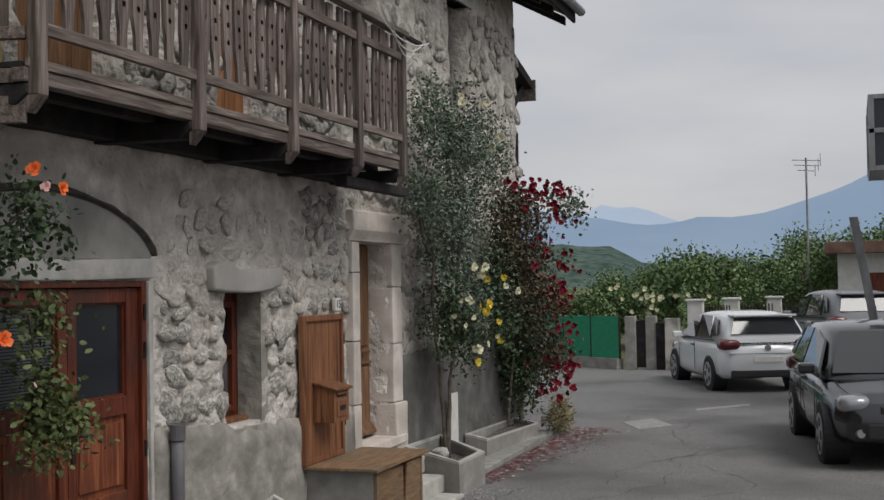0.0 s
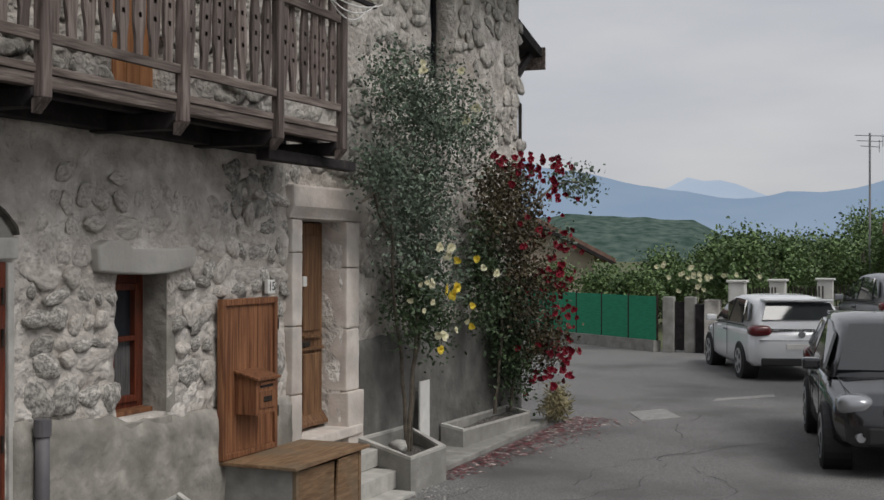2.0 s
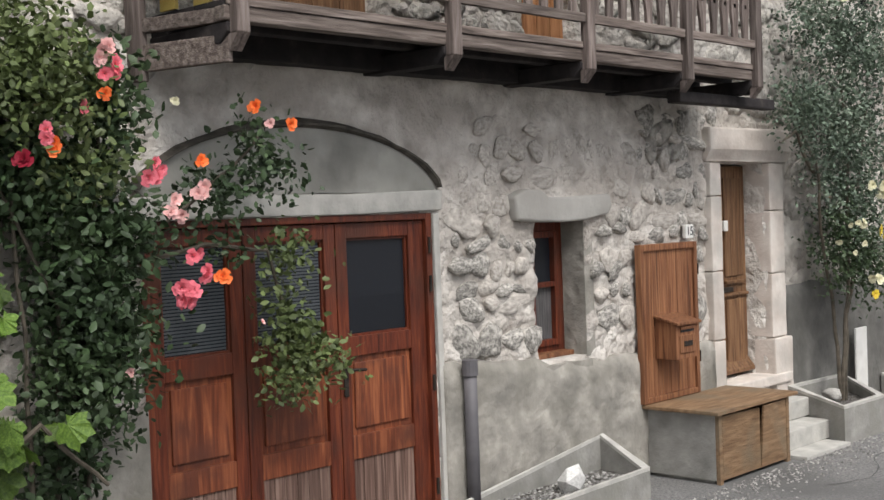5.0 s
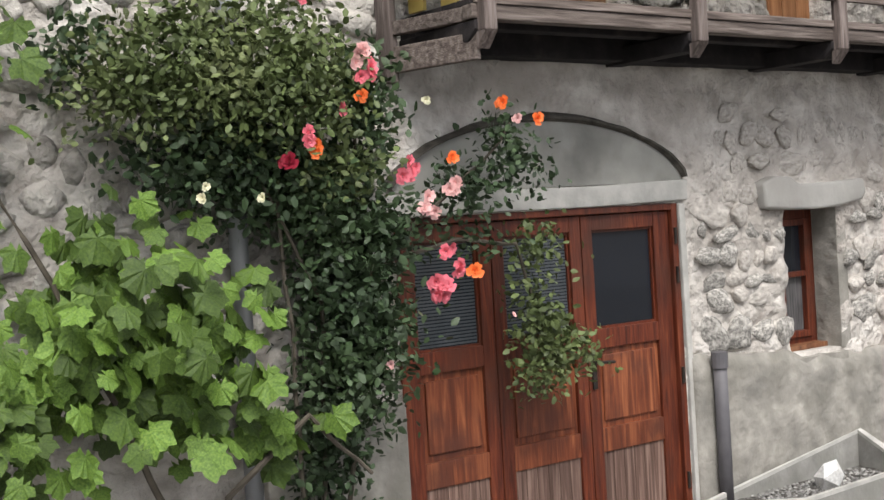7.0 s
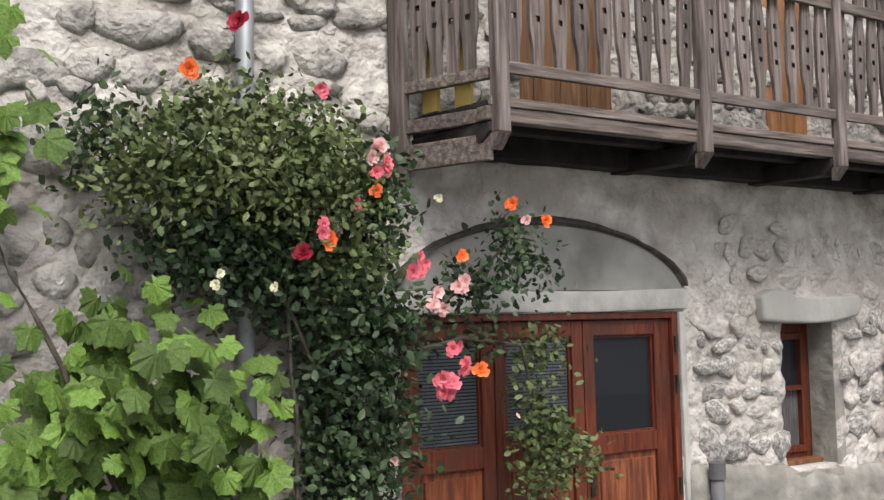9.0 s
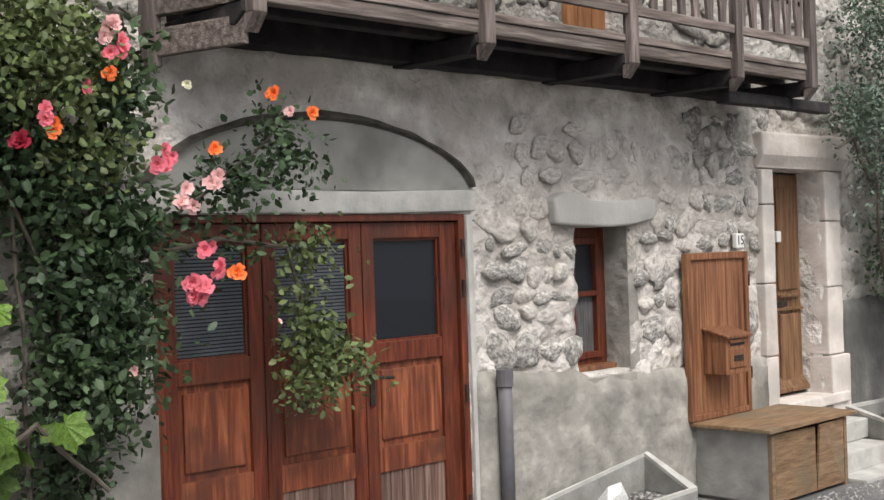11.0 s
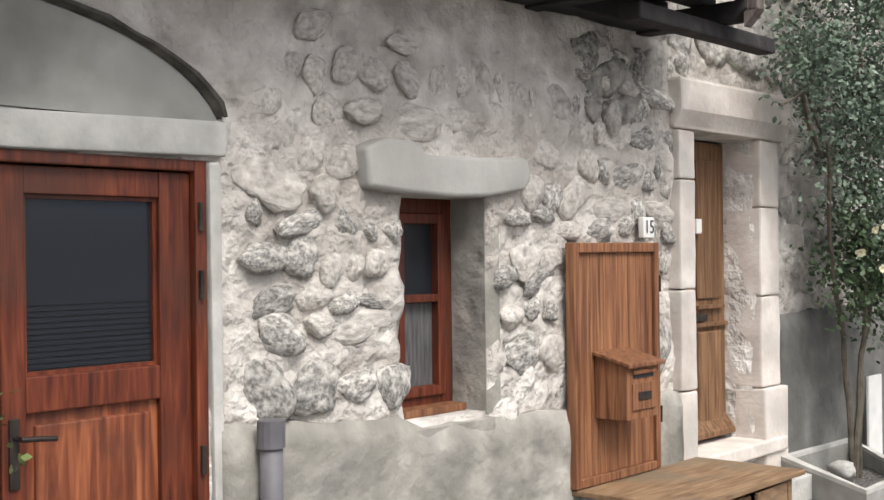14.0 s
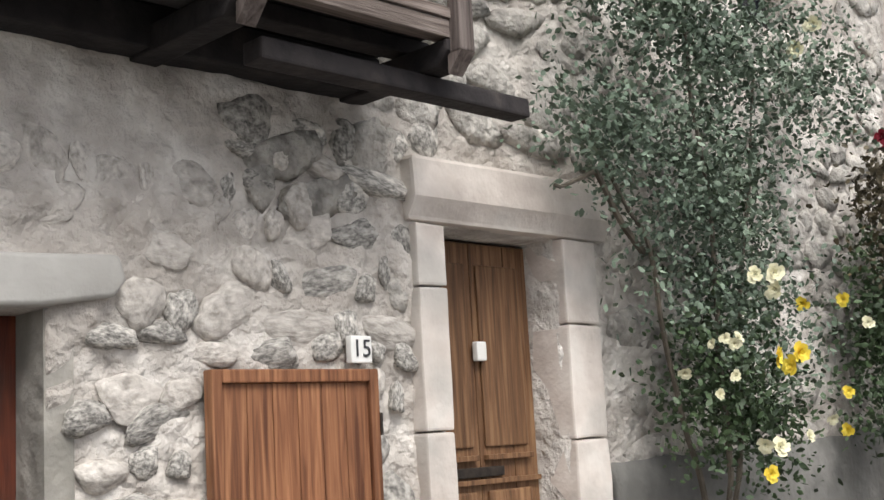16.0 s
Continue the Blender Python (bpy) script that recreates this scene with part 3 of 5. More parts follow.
structure("trim_reveal", prism([(1.594, -0.005), (1.7, -0.005), (1.7, 0.195), (1.594, 0.195)], 0.99, 1.975), RENDER, "smooth cement reveal of the small window")

# ---- front door with stone surround ----
d2 = tagged(thing("door_2", (3.84, 0.22, 0.54), "closed old brown wooden panelled front door", "door"), kind="structure")
for a, b in ((3.44, 3.60), (3.605, 3.845), (3.85, 4.085), (4.09, 4.25)):
    part("board", box(a, b, 0.2, 0.245, 0.56, 2.385, 0.005), WOOD_D, d2)
for a, b in ((3.5, 3.8), (3.88, 4.18)):
    part("panel", box(a, b, 0.18, 0.2, 0.66, 1.22, 0.01), WOOD_D, d2)
    part("panel", box(a, b, 0.185, 0.2, 1.42, 2.28, 0.01), WOOD_D, d2)
    part("moulding", box(a - 0.01, b + 0.01, 0.165, 0.2, 1.36, 1.385, 0.004), WOOD_D, d2)
part("letter_slot", box(3.66, 3.98, 0.17, 0.2, 1.285, 1.33, 0.006), IRON, d2)
part("cross_rail", box(3.45, 4.24, 0.17, 0.2, 1.25, 1.275, 0.004), WOOD_D, d2)
part("weather_board", prism([(0.2, 0.57), (0.13, 0.58), (0.13, 0.61), (0.2, 0.70)], 3.45, 4.24, axis="x"), WOOD_D, d2)
part("bell_push", box(3.82, 3.885, 0.15, 0.185, 1.82, 1.91, 0.008), WHITE, d2, "small white knocker")
d2s = tagged(thing("door_surround", (3.84, 0, 0.4), "pale cut limestone door surround with heavy lintel", "door frame"), kind="structure")
zl = [0.3, 0.93, 1.5, 2.12, 2.4]
for z0, z1 in zip(zl, zl[1:]):
    part("stone_block", box(3.27, 3.44, -0.055, 0.2, z0 + 0.004, z1 - 0.004, 0.012, None, 0.006), LIME, d2s)
zr = [0.3, 0.86, 1.43, 1.98, 2.4]
for k, (z0, z1) in enumerate(zip(zr, zr[1:])):
    part("stone_block", box(4.25, 4.5 + (0.06 if k == 0 else 0), -0.055 - (0.02 if k == 0 else 0), 0.2, z0 + 0.004, z1 - 0.004, 0.014, None, 0.006), LIME, d2s)
bm = box(3.24, 4.62, -0.09, 0.2, 2.405, 2.69, 0.02, None, 0.01)
for v in bm.verts:
    if v.co.z < 2.5 and v.co.y < -0.05:
        v.co.y += 0.045
part("lintel_stone", bm, LIME, d2s, "heavy chamfered limestone lintel")
part("threshold", box(3.3, 4.5, -0.1, 0.25, 0.46, 0.545, 0.012), LIME, d2s)
steps = thing("door_steps", (3.9, -0.4, 0), "short flight of pale concrete steps", "steps")
for k, (y, z) in enumerate(((-0.78, 0.035), (-0.56, 0.19), (-0.33, 0.35))):
    part("step", box(3.39, 4.16 + (0.1 * k), y, -0.045, z - 0.155 if k else 0.0, z, 0.008), CONC_L, steps)

# house number
num = thing("house_number_plate", (2.92, -0.04, 1.85), "small white enamel house number plate", "sign")
part("plate", box(2.865, 2.975, -0.065, -0.03, 1.79, 1.9, 0.006), WHITE, num)
fc = bpy.data.curves.new("digits", "FONT")
fc.body, fc.size, fc.extrude, fc.align_x, fc.align_y = "15", 0.1, 0.001, "CENTER", "CENTER"
tmp = new("digits_tmp", fc)
bpy.context.view_layer.update()
me = bpy.data.meshes.new_from_object(tmp.evaluated_get(bpy.context.evaluated_depsgraph_get()))
bpy.data.objects.remove(tmp)
me.materials.append(plain("black_digits", (0.03, 0.03, 0.035), 0.6))
share("digits", me, num, pose(2.92, -0.068, 1.845, 90))

# wooden meter cover with letter box
mc = thing("meter_cover", (2.59, -0.03, 0.56), "tall brown plank cover on the wall", "cupboard")
w = (2.94 - 2.235) / 6
for k in range(6):
    part("plank", box(2.235 + k * w + 0.0015, 2.235 + (k + 1) * w - 0.0015, -0.065, -0.045, 0.6, 1.715, 0.004), WOOD_P, mc)
for q in ((2.19, 2.235, 0.555, 1.765), (2.94, 2.985, 0.555, 1.765), (2.235, 2.94, 1.715, 1.765), (2.235, 2.94, 0.555, 0.6)):
    part("frame", box(q[0], q[1], -0.085, -0.03, q[2], q[3], 0.006), WOOD_P, mc)
for z in (0.8, 1.5):
    part("hinge", box(2.982, 2.995, -0.09, -0.06, z, z + 0.09, 0.003), IRON, mc)
lb = thing("letter_box", (2.530, -0.16, 0.88), "brown wooden letter box with sloping lid", "letter box")
part("body", prism([(-0.067, 0.885), (-0.255, 0.885), (-0.255, 1.15), (-0.067, 1.20)], 2.380, 2.680, 0.004, axis="x"), WOOD_P, lb)
part("lid", prism([(-0.067, 1.203), (-0.285, 1.145), (-0.285, 1.165), (-0.067, 1.222)], 2.360, 2.700, 0.004, axis="x"), WOOD_P, lb)
part("slot", box(2.440, 2.620, -0.26, -0.255, 1.09, 1.105), DARK, lb)
part("slot_flap", box(2.430, 2.630, -0.268, -0.2555, 1.11, 1.13, 0.003), WOOD_P, lb)
part("door", box(2.425, 2.635, -0.264, -0.2555, 0.93, 1.065, 0.004), WOOD_P, lb)
part("label_holder", box(2.470, 2.590, -0.27, -0.2645, 0.98, 1.02, 0.003), IRON, lb)

# bench chest
ch = thing("bench_chest", (2.8, -0.33, 0), "low wooden bench chest with two warped doors", "bench")
part("side_panel", box(2.27, 2.29, -0.63, -0.05, 0.03, 0.52, 0.004), CONC, ch, "grey side board")
part("side_panel", box(3.31, 3.33, -0.63, -0.05, 0.03, 0.52, 0.004), WOOD_B, ch)
part("corner_post", box(2.27, 2.315, -0.665, -0.631, 0.0, 0.52, 0.004), WOOD_B, ch)
part("corner_post", box(3.285, 3.33, -0.665, -0.631, 0.0, 0.52, 0.004), WOOD_B, ch)
for a, b, tw in ((2.32, 2.87, 0.0), (2.88, 3.28, 0.035)):
    bm = box(a, b, -0.662, -0.642, 0.03, 0.505, 0.004)
    for v in bm.verts:
        if v.co.z > 0.3:
            v.co.y -= tw * (b - v.co.x) / (b - a)
            v.co.z -= 0.02 * (v.co.x - a) if tw == 0 else 0
    part("chest_door", bm, WOOD_B, ch)
bm = box(2.2, 3.42, -0.70, -0.045, 0.522, 0.55, 0.006, None, 0.005)
part("lid", bm, WOOD_B, ch, "worn varnished lid")
part("base", box(2.3, 3.3, -0.6, -0.05, 0.0, 0.03), CONC, ch)


# ---- planters ----
def planter(name, poly, heights, soil_z, label, thick=0.05):
    """Open concrete trough: side i runs from corner i to i + 1, with its own heights."""
    p = thing(name, (sum(q[0] for q in poly) / len(poly), sum(q[1] for q in poly) / len(poly), 0), label, "planter", "concrete planters")
    c = Vector((p.location.x, p.location.y, 0))
    for i in range(len(poly)):
        a, b = Vector((*poly[i], 0)), Vector((*poly[(i + 1) % len(poly)], 0))
        ha, hb = heights[i], heights[(i + 1) % len(poly)]
        ai, bi = a + (c - a).normalized() * thick * 1.4, b + (c - b).normalized() * thick * 1.4
        for nm, lo, da, db, m in (("wall", 0, ha - 0.025, hb - 0.025, CONC), ("rim", 1, ha, hb, CONC_L)):
            bm = bmesh.new()
            vs = []
            for q, h in ((a, da), (b, db), (bi, db), (ai, da)):
                vs.append((bm.verts.new((q.x, q.y, h - 0.025 if lo else 0)), bm.verts.new((q.x, q.y, h))))
            bm.faces.new([v[1] for v in vs])
            bm.faces.new([v[0] for v in vs][::-1])
            for k in range(4):
                j = (k + 1) % 4
                bm.faces.new((vs[k][0], vs[j][0], vs[j][1], vs[k][1]))
            bmesh.ops.recalc_face_normals(bm, faces=bm.faces[:])
            part(nm, bm, m, p)
    inner = [Vector((*q, 0)) + (c - Vector((*q, 0))).normalized() * thick for q in poly]
    bm = bmesh.new()
    bm.faces.new([bm.verts.new((q.x, q.y, soil_z)) for q in inner])
    bmesh.ops.triangulate(bm, faces=bm.faces[:])
    bmesh.ops.subdivide_edges(bm, edges=bm.edges[:], cuts=8, use_grid_fill=True)
    for v in bm.verts:
        v.co.z += 0.035 * noise.noise(v.co * 7)
    part("soil", bm, SOIL, p, "dry gravelly soil", True)
    return p


def stone_mesh(name, seed, material, sub=2):
    """A broken field stone: softened cut faces round a lump, chipped by noise."""
    rng = random.Random(seed * 17 + 3)
    planes = []
    for _ in range(13):
        d = Vector([rng.gauss(0, 1) for _ in range(3)]).normalized()
        planes.append((d, rng.uniform(0.72, 1.05)))
    planes.append((Vector((rng.uniform(-0.2, 0.2), -1, rng.uniform(-0.2, 0.25))).normalized(), 0.7))
    bm = bmesh.new()
    bmesh.ops.create_icosphere(bm, subdivisions=sub, radius=1)
    off = Vector((seed * 7.3, seed * 2.1, 0))
    for v in bm.verts:
        d = v.co.normalized()
        inv = sum(max(0.0, d.dot(p)) ** 9 / h ** 9 for p, h in planes) + 0.75 ** 9
        r = inv ** (-1 / 9)
        v.co = d * r * (1.02 + 0.16 * noise.noise(d * 2.2 + off) + 0.09 * noise.noise(d * 5 + off) + 0.05 * noise.noise(d * 11 + off))
    me = bpy.data.meshes.new(name)
    bm.to_mesh(me)
    bm.free()
    me.polygons.foreach_set("use_smooth", [True] * len(me.polygons))
    me.materials.append(material)
    return me


planter("planter", [(-0.08, -0.12), (0.36, -0.58), (1.57, -0.53), (1.69, -0.05)], [0.22, 0.24, 0.25, 0.42], 0.17, "low angular concrete planter with dry soil")
planter("planter", [(4.14, -0.74), (4.9, -0.76), (5.55, -0.06), (4.45, -0.06)], [0.33, 0.33, 0.4, 0.42], 0.25, "concrete planter trough holding the yellow rose")
rk = tagged(new("rock", stone_mesh("rock", 3, ROCK, sub=1)), "white angular rock lying in the planter", "rock")
rk.data.polygons.foreach_set("use_smooth", [False] * len(rk.data.polygons))
rk.matrix_basis = pose(0.95, -0.33, 0.25, 20, 25, 30) @ Matrix.Diagonal((0.15, 0.11, 0.12, 1))
rk = tagged(new("rock", stone_mesh("rock", 8, LINTEL, sub=3)), "grey stone lying in the rose planter", "rock")
rk.matrix_basis = pose(4.75, -0.35, 0.3, 0, 15, 30) @ Matrix.Diagonal((0.13, 0.09, 0.07, 1))
kerb = structure("pavement", prism([(4.92, -0.05), (8.9, -0.05), (8.75, -0.52), (4.92, -0.6)], 0.0, 0.06, 0.01), CONC, "narrow raised concrete strip along the wall")
planter("stone_trough", [(6.4, -0.33), (8.35, -0.42), (8.5, -0.07), (6.4, -0.07)], [0.25, 0.22, 0.26, 0.3], 0.18, "long low concrete trough under the red rose")
bd = thing("white_board", (5.83, -0.2, 0.3), "narrow white board leaning against the wall", "board")
bm = box(5.66, 5.9, -0.16, -0.14, 0.06, 0.82, 0.004)
part("board", bm, WHITE, bd)

# drain stub
dr = thing("drain_pipe", (0.23, -0.09, 0), "grey plastic drain pipe stub on the plinth", "pipe")
part("pipe", tube([(0.23, -0.1, 0.1), (0.23, -0.1, 0.6), (0.23, -0.1, 1.05)], 0.043, 14), PVC, dr, "", True)
part("collar", tube([(0.23, -0.1, 1.02), (0.23, -0.1, 1.12)], 0.052, 14), PVC, dr)
zp = thing("downpipe", (-3.0, -0.09, 0), "dull zinc downpipe on the wall behind roses", "pipe")
part("pipe", tube([(-3.0, -0.1, 0), (-3.0, -0.1, 2.5), (-2.95, -0.1, 5.8)], 0.045, 12), ZINC, zp, "", True)
for z in (1.3, 3.0):
    part("bracket", tube([(-3.0, -0.1, z), (-3.0, -0.1, z + 0.03)], 0.055, 12), ZINC, zp)

# ---- upper openings ----
for k, (a, b, c, d) in enumerate(((1.0, 1.6, 3.1, 5.05), (-1.2, -0.35, 3.1, 5.05))):
    dd = tagged(thing("door_%d" % (k + 3), ((a + b) / 2, 0.15, c), "orange-brown boarded balcony door" if k == 0 else "dark balcony door", "door"), kind="structure")
    w = (b - a) / 4
    for i in range(4):
        part("board", box(a + i * w + 0.002, a + (i + 1) * w - 0.002, 0.12, 0.16, c, d, 0.004), WOOD_O if k == 0 else WOOD_D, dd)
for k, (a, b, c, d) in enumerate(((3.45, 4.1, 4.3, 5.3), (6.25, 7.0, 3.95, 5.3))):
    ww = tagged(thing("window_%d" % (k + 2), ((a + b) / 2, 0.25, c), "narrow dark upper window in a deep reveal", "window"), kind="structure")
    for q in ((a, a + 0.05, c, d), (b - 0.05, b, c, d), (a + 0.05, b - 0.05, d - 0.05, d), (a + 0.05, b - 0.05, c, c + 0.05)):
        part("window_frame", box(q[0], q[1], 0.24, 0.29, q[2], q[3], 0.005), WOOD_K, ww)
    part("pane", box(a + 0.05, b - 0.05, 0.265, 0.27, c + 0.05, d - 0.05), GLASS_D, ww)
    structure("trim_lintel", box(a - 0.15, b + 0.15, -0.03, 0.2, d, d + 0.16, 0.015), LINTEL)

# ---- balcony ----
bal = thing("balcony", (0.5, -0.3, 2.9), "weathered grey wooden balcony with cut-out balusters", "balcony")
BX0, BX1, BY = -1.95, 3.02, -0.62
posts = (-1.9, -0.42, 0.84, 2.0, 2.98)
# The boards are near black to carry the shade below the floor.
for i in range(5):
    y = -0.6 + i * 0.12
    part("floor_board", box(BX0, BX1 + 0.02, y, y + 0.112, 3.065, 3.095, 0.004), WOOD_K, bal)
# The next two beams are added dark strips in place of shade.
part("ledger", box(BX0, BX1 + 0.02, -0.13, 0.03, 2.9, 3.06, 0.01), WOOD_K, bal, "added dark strip along the wall that stands in for shade")
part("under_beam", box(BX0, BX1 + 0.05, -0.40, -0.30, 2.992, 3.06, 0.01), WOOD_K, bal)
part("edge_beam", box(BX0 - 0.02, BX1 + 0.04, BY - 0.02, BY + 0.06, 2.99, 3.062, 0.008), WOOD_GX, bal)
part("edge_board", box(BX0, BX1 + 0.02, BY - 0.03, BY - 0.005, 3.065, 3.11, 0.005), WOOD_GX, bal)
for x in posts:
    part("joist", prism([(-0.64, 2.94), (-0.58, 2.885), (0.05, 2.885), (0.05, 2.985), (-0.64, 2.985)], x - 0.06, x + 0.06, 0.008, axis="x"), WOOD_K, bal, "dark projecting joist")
    part("post", box(x - 0.04, x + 0.04, BY - 0.075, BY - 0.012, 2.93, 4.14, 0.008), WOOD_G, bal)
    part("post_foot", prism([(-0.695, 2.93), (-0.62, 2.85), (-0.62, 2.93)], x - 0.038, x + 0.038, axis="x"), WOOD_G, bal)
part("end_joist", box(2.15, 3.55, -0.5, -0.39, 2.80, 2.882, 0.012, None, 0.006), WOOD_K, bal, "dark beam under the balcony end")
for a, b in zip(posts, posts[1:]):
    part("rail", box(a + 0.042, b - 0.042, BY - 0.06, BY - 0.025, 3.225, 3.285, 0.006), WOOD_GX, bal)
    part("rail", box(a + 0.042, b - 0.042, BY - 0.06, BY - 0.025, 3.92, 3.985, 0.006), WOOD_GX, bal)
part("handrail", box(BX0 - 0.05, BX1 + 0.05, BY - 0.09, BY + 0.0, 4.14, 4.185, 0.008), WOOD_GX, bal)


def baluster():
    """A flat board with waisted edges and three drilled holes, front face in the plane y = 0, built from strips."""
    bm = bmesh.new()
    prof = [(0.0, 0.032), (0.14, 0.034), (0.24, 0.052), (0.40, 0.055), (0.55, 0.05), (0.66, 0.034), (0.74, 0.046), (0.88, 0.048)]

    def half(z):
        for (z0, w0), (z1, w1) in zip(prof, prof[1:]):
            if z0 <= z <= z1:
                return w0 + (w1 - w0) * (z - z0) / (z1 - z0)
        return prof[-1][1]

    holes = (0.29, 0.40, 0.51)
    r = 0.015
    lines = sorted({p[0] for p in prof} | {h + s * r for h in holes for s in (-1, 1)})
    for y, flip in ((0.0, False), (0.022, True)):
        for z0, z1 in zip(lines, lines[1:]):
            hole = any(abs((z0 + z1) / 2 - h) < r * 0.9 for h in holes)
            for u0, u1 in (((-1, None), (None, 1)) if hole else ((-1, 1),)):
                x = [[(u * half(z) if u else (-r if k == 1 else r)) for k, u in ((0, u0), (1, u1))] for z in (z0, z1)]
                q = [bm.verts.new(c) for c in ((x[0][0], y, z0), (x[0][1], y, z0), (x[1][1], y, z1), (x[1][0], y, z1))]
                bm.faces.new(q[::-1] if flip else q)
    for s in (-1, 1):
        for (z0, w0), (z1, w1) in zip(prof, prof[1:]):
            bm.faces.new([bm.verts.new(c) for c in ((s * w0, 0, z0), (s * w0, 0.022, z0), (s * w1, 0.022, z1), (s * w1, 0, z1))])
    me = bpy.data.meshes.new("baluster")
    bm.to_mesh(me)
    bm.free()
    me.materials.append(WOOD_G)
    return me


BAL = baluster()
random.seed(11)
for a, b in zip(posts, posts[1:]):
    n = max(6, round((b - a - 0.1) / 0.15))
    for i in range(n):
        x = a + 0.04 + (b - a - 0.08) * (i + 0.5) / n
        share("baluster", BAL, bal, pose(x, BY - 0.024, 3.24, random.uniform(-1, 1), random.uniform(-1.5, 1.5), 0))
# short left end of the balcony
part("post", box(-2.12, -2.04, -0.1, -0.02, 2.75, 4.2, 0.008), WOOD_G, bal)
for z0, z1 in ((2.80, 2.93), (2.99, 3.06), (3.2, 3.26), (3.9, 3.96)):
    bm = prism([(-1.94, -0.62), (-1.9, -0.60), (-2.03, -0.05), (-2.08, -0.06)], z0, z1, 0.005)
    part("end_rail", bm, WOOD_GX, bal)
for k, u in enumerate((0.2, 0.4, 0.6, 0.8)):
    x, y = -1.93 - 0.12 * u, -0.6 + 0.54 * u
    o = share("baluster", BAL, bal, pose(x, y, 3.24, 0, 0, -78))
    if k % 2:
        part("yellow_board", box(x + 0.06, x + 0.08, y - 0.07, y + 0.06, 3.1, 4.0), YELLOW, bal, "yellow painted board")
# clothes line
cl = thing("clothes_line", (3.4, -0.6, 4.0), "sagging white washing lines on a wooden arm", "clothes line")
part("arm", box(2.2, 3.75, -0.60, -0.56, 4.19, 4.225, 0.005), WOOD_K, cl)
for k in range(3):
    a, b = Vector((2.15, -0.75 - 0.06 * k, 4.22)), Vector((3.72, -0.66 + 0.06 * k, 4.215))
    sag = 0.13 + 0.06 * k
    part("cord", tube([a.lerp(b, i / 14) - Vector((0, 0, 4 * sag * (i / 14) * (1 - i / 14))) for i in range(15)], 0.006, 5), CORD, cl)

# ---- rubble stones ----
random.seed(21)
stones = [stone_mesh("stone", s, STONE, sub=3) for s in range(12)]
buried = [stone_mesh("stone", s, BURIED, sub=3) for s in range(12, 20)]


def free(x, z, r, near):
    return all(not (a - r < x < b + r and c - r < z < d + r) for a, b, c, d in near)


keep_out = [(-2.1, 0.1, -1, 2.2), (1.06, 1.7, 0.95, 1.99), (0.78, 1.88, 1.97, 2.2), (3.27, 4.56, 0, 2.42), (3.22, 4.64, 2.4, 2.7), (2.21, 2.97, 0, 1.74)] + [h for h in holes[3:]]
spots = []
z = 1.2
while z < 2.9:
    low = z < 1.3
    h = 0.23 if low else random.uniform(0.10, 0.19)
    x = 0.16 + random.uniform(0, 0.1)
    while x < 3.35:
        w = random.uniform(0.19, 0.26) if low else random.choice((0.09, 0.13, 0.17, 0.22, 0.3)) * random.uniform(0.85, 1.15)
        hh = h * random.uniform(0.7, 1.15)
        cz = z + random.uniform(-0.04, 0.04) * (0.4 if low else 1) + 0.025 * math.sin(x * 3 + z)
        if free(x + w / 2, cz, 0.03, keep_out) and not (x < 0.25 and cz > 2.25):
            spots.append((x + w / 2, cz, w * 0.5, hh * 0.5))
        x += w + random.uniform(0.0, 0.03)
    z += h + 0.004
for x, z, w, h in sorted(spots, key=lambda s: s[1] + 0.2 * (s[0] < 2.4))[:300]:
    covered = z > 2.02 and x < 2.3
    proud = 0.052 if not covered else 0.036 - 0.02 * (z - 2.0)
    if covered and (z > 2.62 or x < 0.3 or random.random() < 0.12):
        continue
    m = pose(x, 0.012, z, random.uniform(-10, 10), random.uniform(-16, 16), random.uniform(-12, 12)) @ Matrix.Diagonal((w * random.uniform(0.95, 1.15), proud * random.uniform(0.55, 1.25), h * random.uniform(0.95, 1.15), 1))
    share("stone", random.choice(buried if covered or random.random() < 0.3 else stones), wall, m)

# the rest of the rubble stays joined
V, F = [], []
base = [(np.array([v.co for v in me.vertices]), [tuple(p.vertices) for p in me.polygons]) for me in [stone_mesh("stone_low", s + 40, STONE2, sub=2) for s in range(10)]]
for xa, xb, za, zb, dens, pr in ((4.6, 9.05, 1.38, 5.6, 0.72, 0.036), (-8.8, -2.15, 1.1, 5.6, 0.72, 0.046), (-2.1, 4.6, 3.0, 5.6, 0.7, 0.032), (3.25, 4.7, 2.72, 3.0, 1.0, 0.06), (3.1, 3.27, 0.95, 2.7, 1.0, 0.04), (2.4, 3.2, 2.5, 2.88, 0.95, 0.045)):
    z = za
    while z < zb:
        h = random.uniform(0.1, 0.24)
        x = xa + random.uniform(0, 0.15)
        while x < xb:
            w = random.choice((0.11, 0.16, 0.22, 0.3, 0.4)) * random.uniform(0.85, 1.15)
            if random.random() < dens and free(x + w / 2, z, 0.06, keep_out):
                pts, faces = random.choice(base)
                a = random.uniform(-0.35, 0.35)
                q = pts * np.array((w * 0.5, pr * random.uniform(0.6, 1.3), h * random.uniform(0.35, 0.55)))
                q = np.stack([q[:, 0] * math.cos(a) - q[:, 2] * math.sin(a), q[:, 1], q[:, 0] * math.sin(a) + q[:, 2] * math.cos(a)], 1)
                q += (x + w / 2, 0.004, z + random.uniform(-0.06, 0.06))
                F += [tuple(i + len(V) for i in f) for f in faces]
                V += q.tolist()
            x += w + random.uniform(0, 0.05)
        z += h * 0.95
me = bpy.data.meshes.new("rubble")
me.from_pydata(V, [], F)
me.polygons.foreach_set("use_smooth", [True] * len(me.polygons))
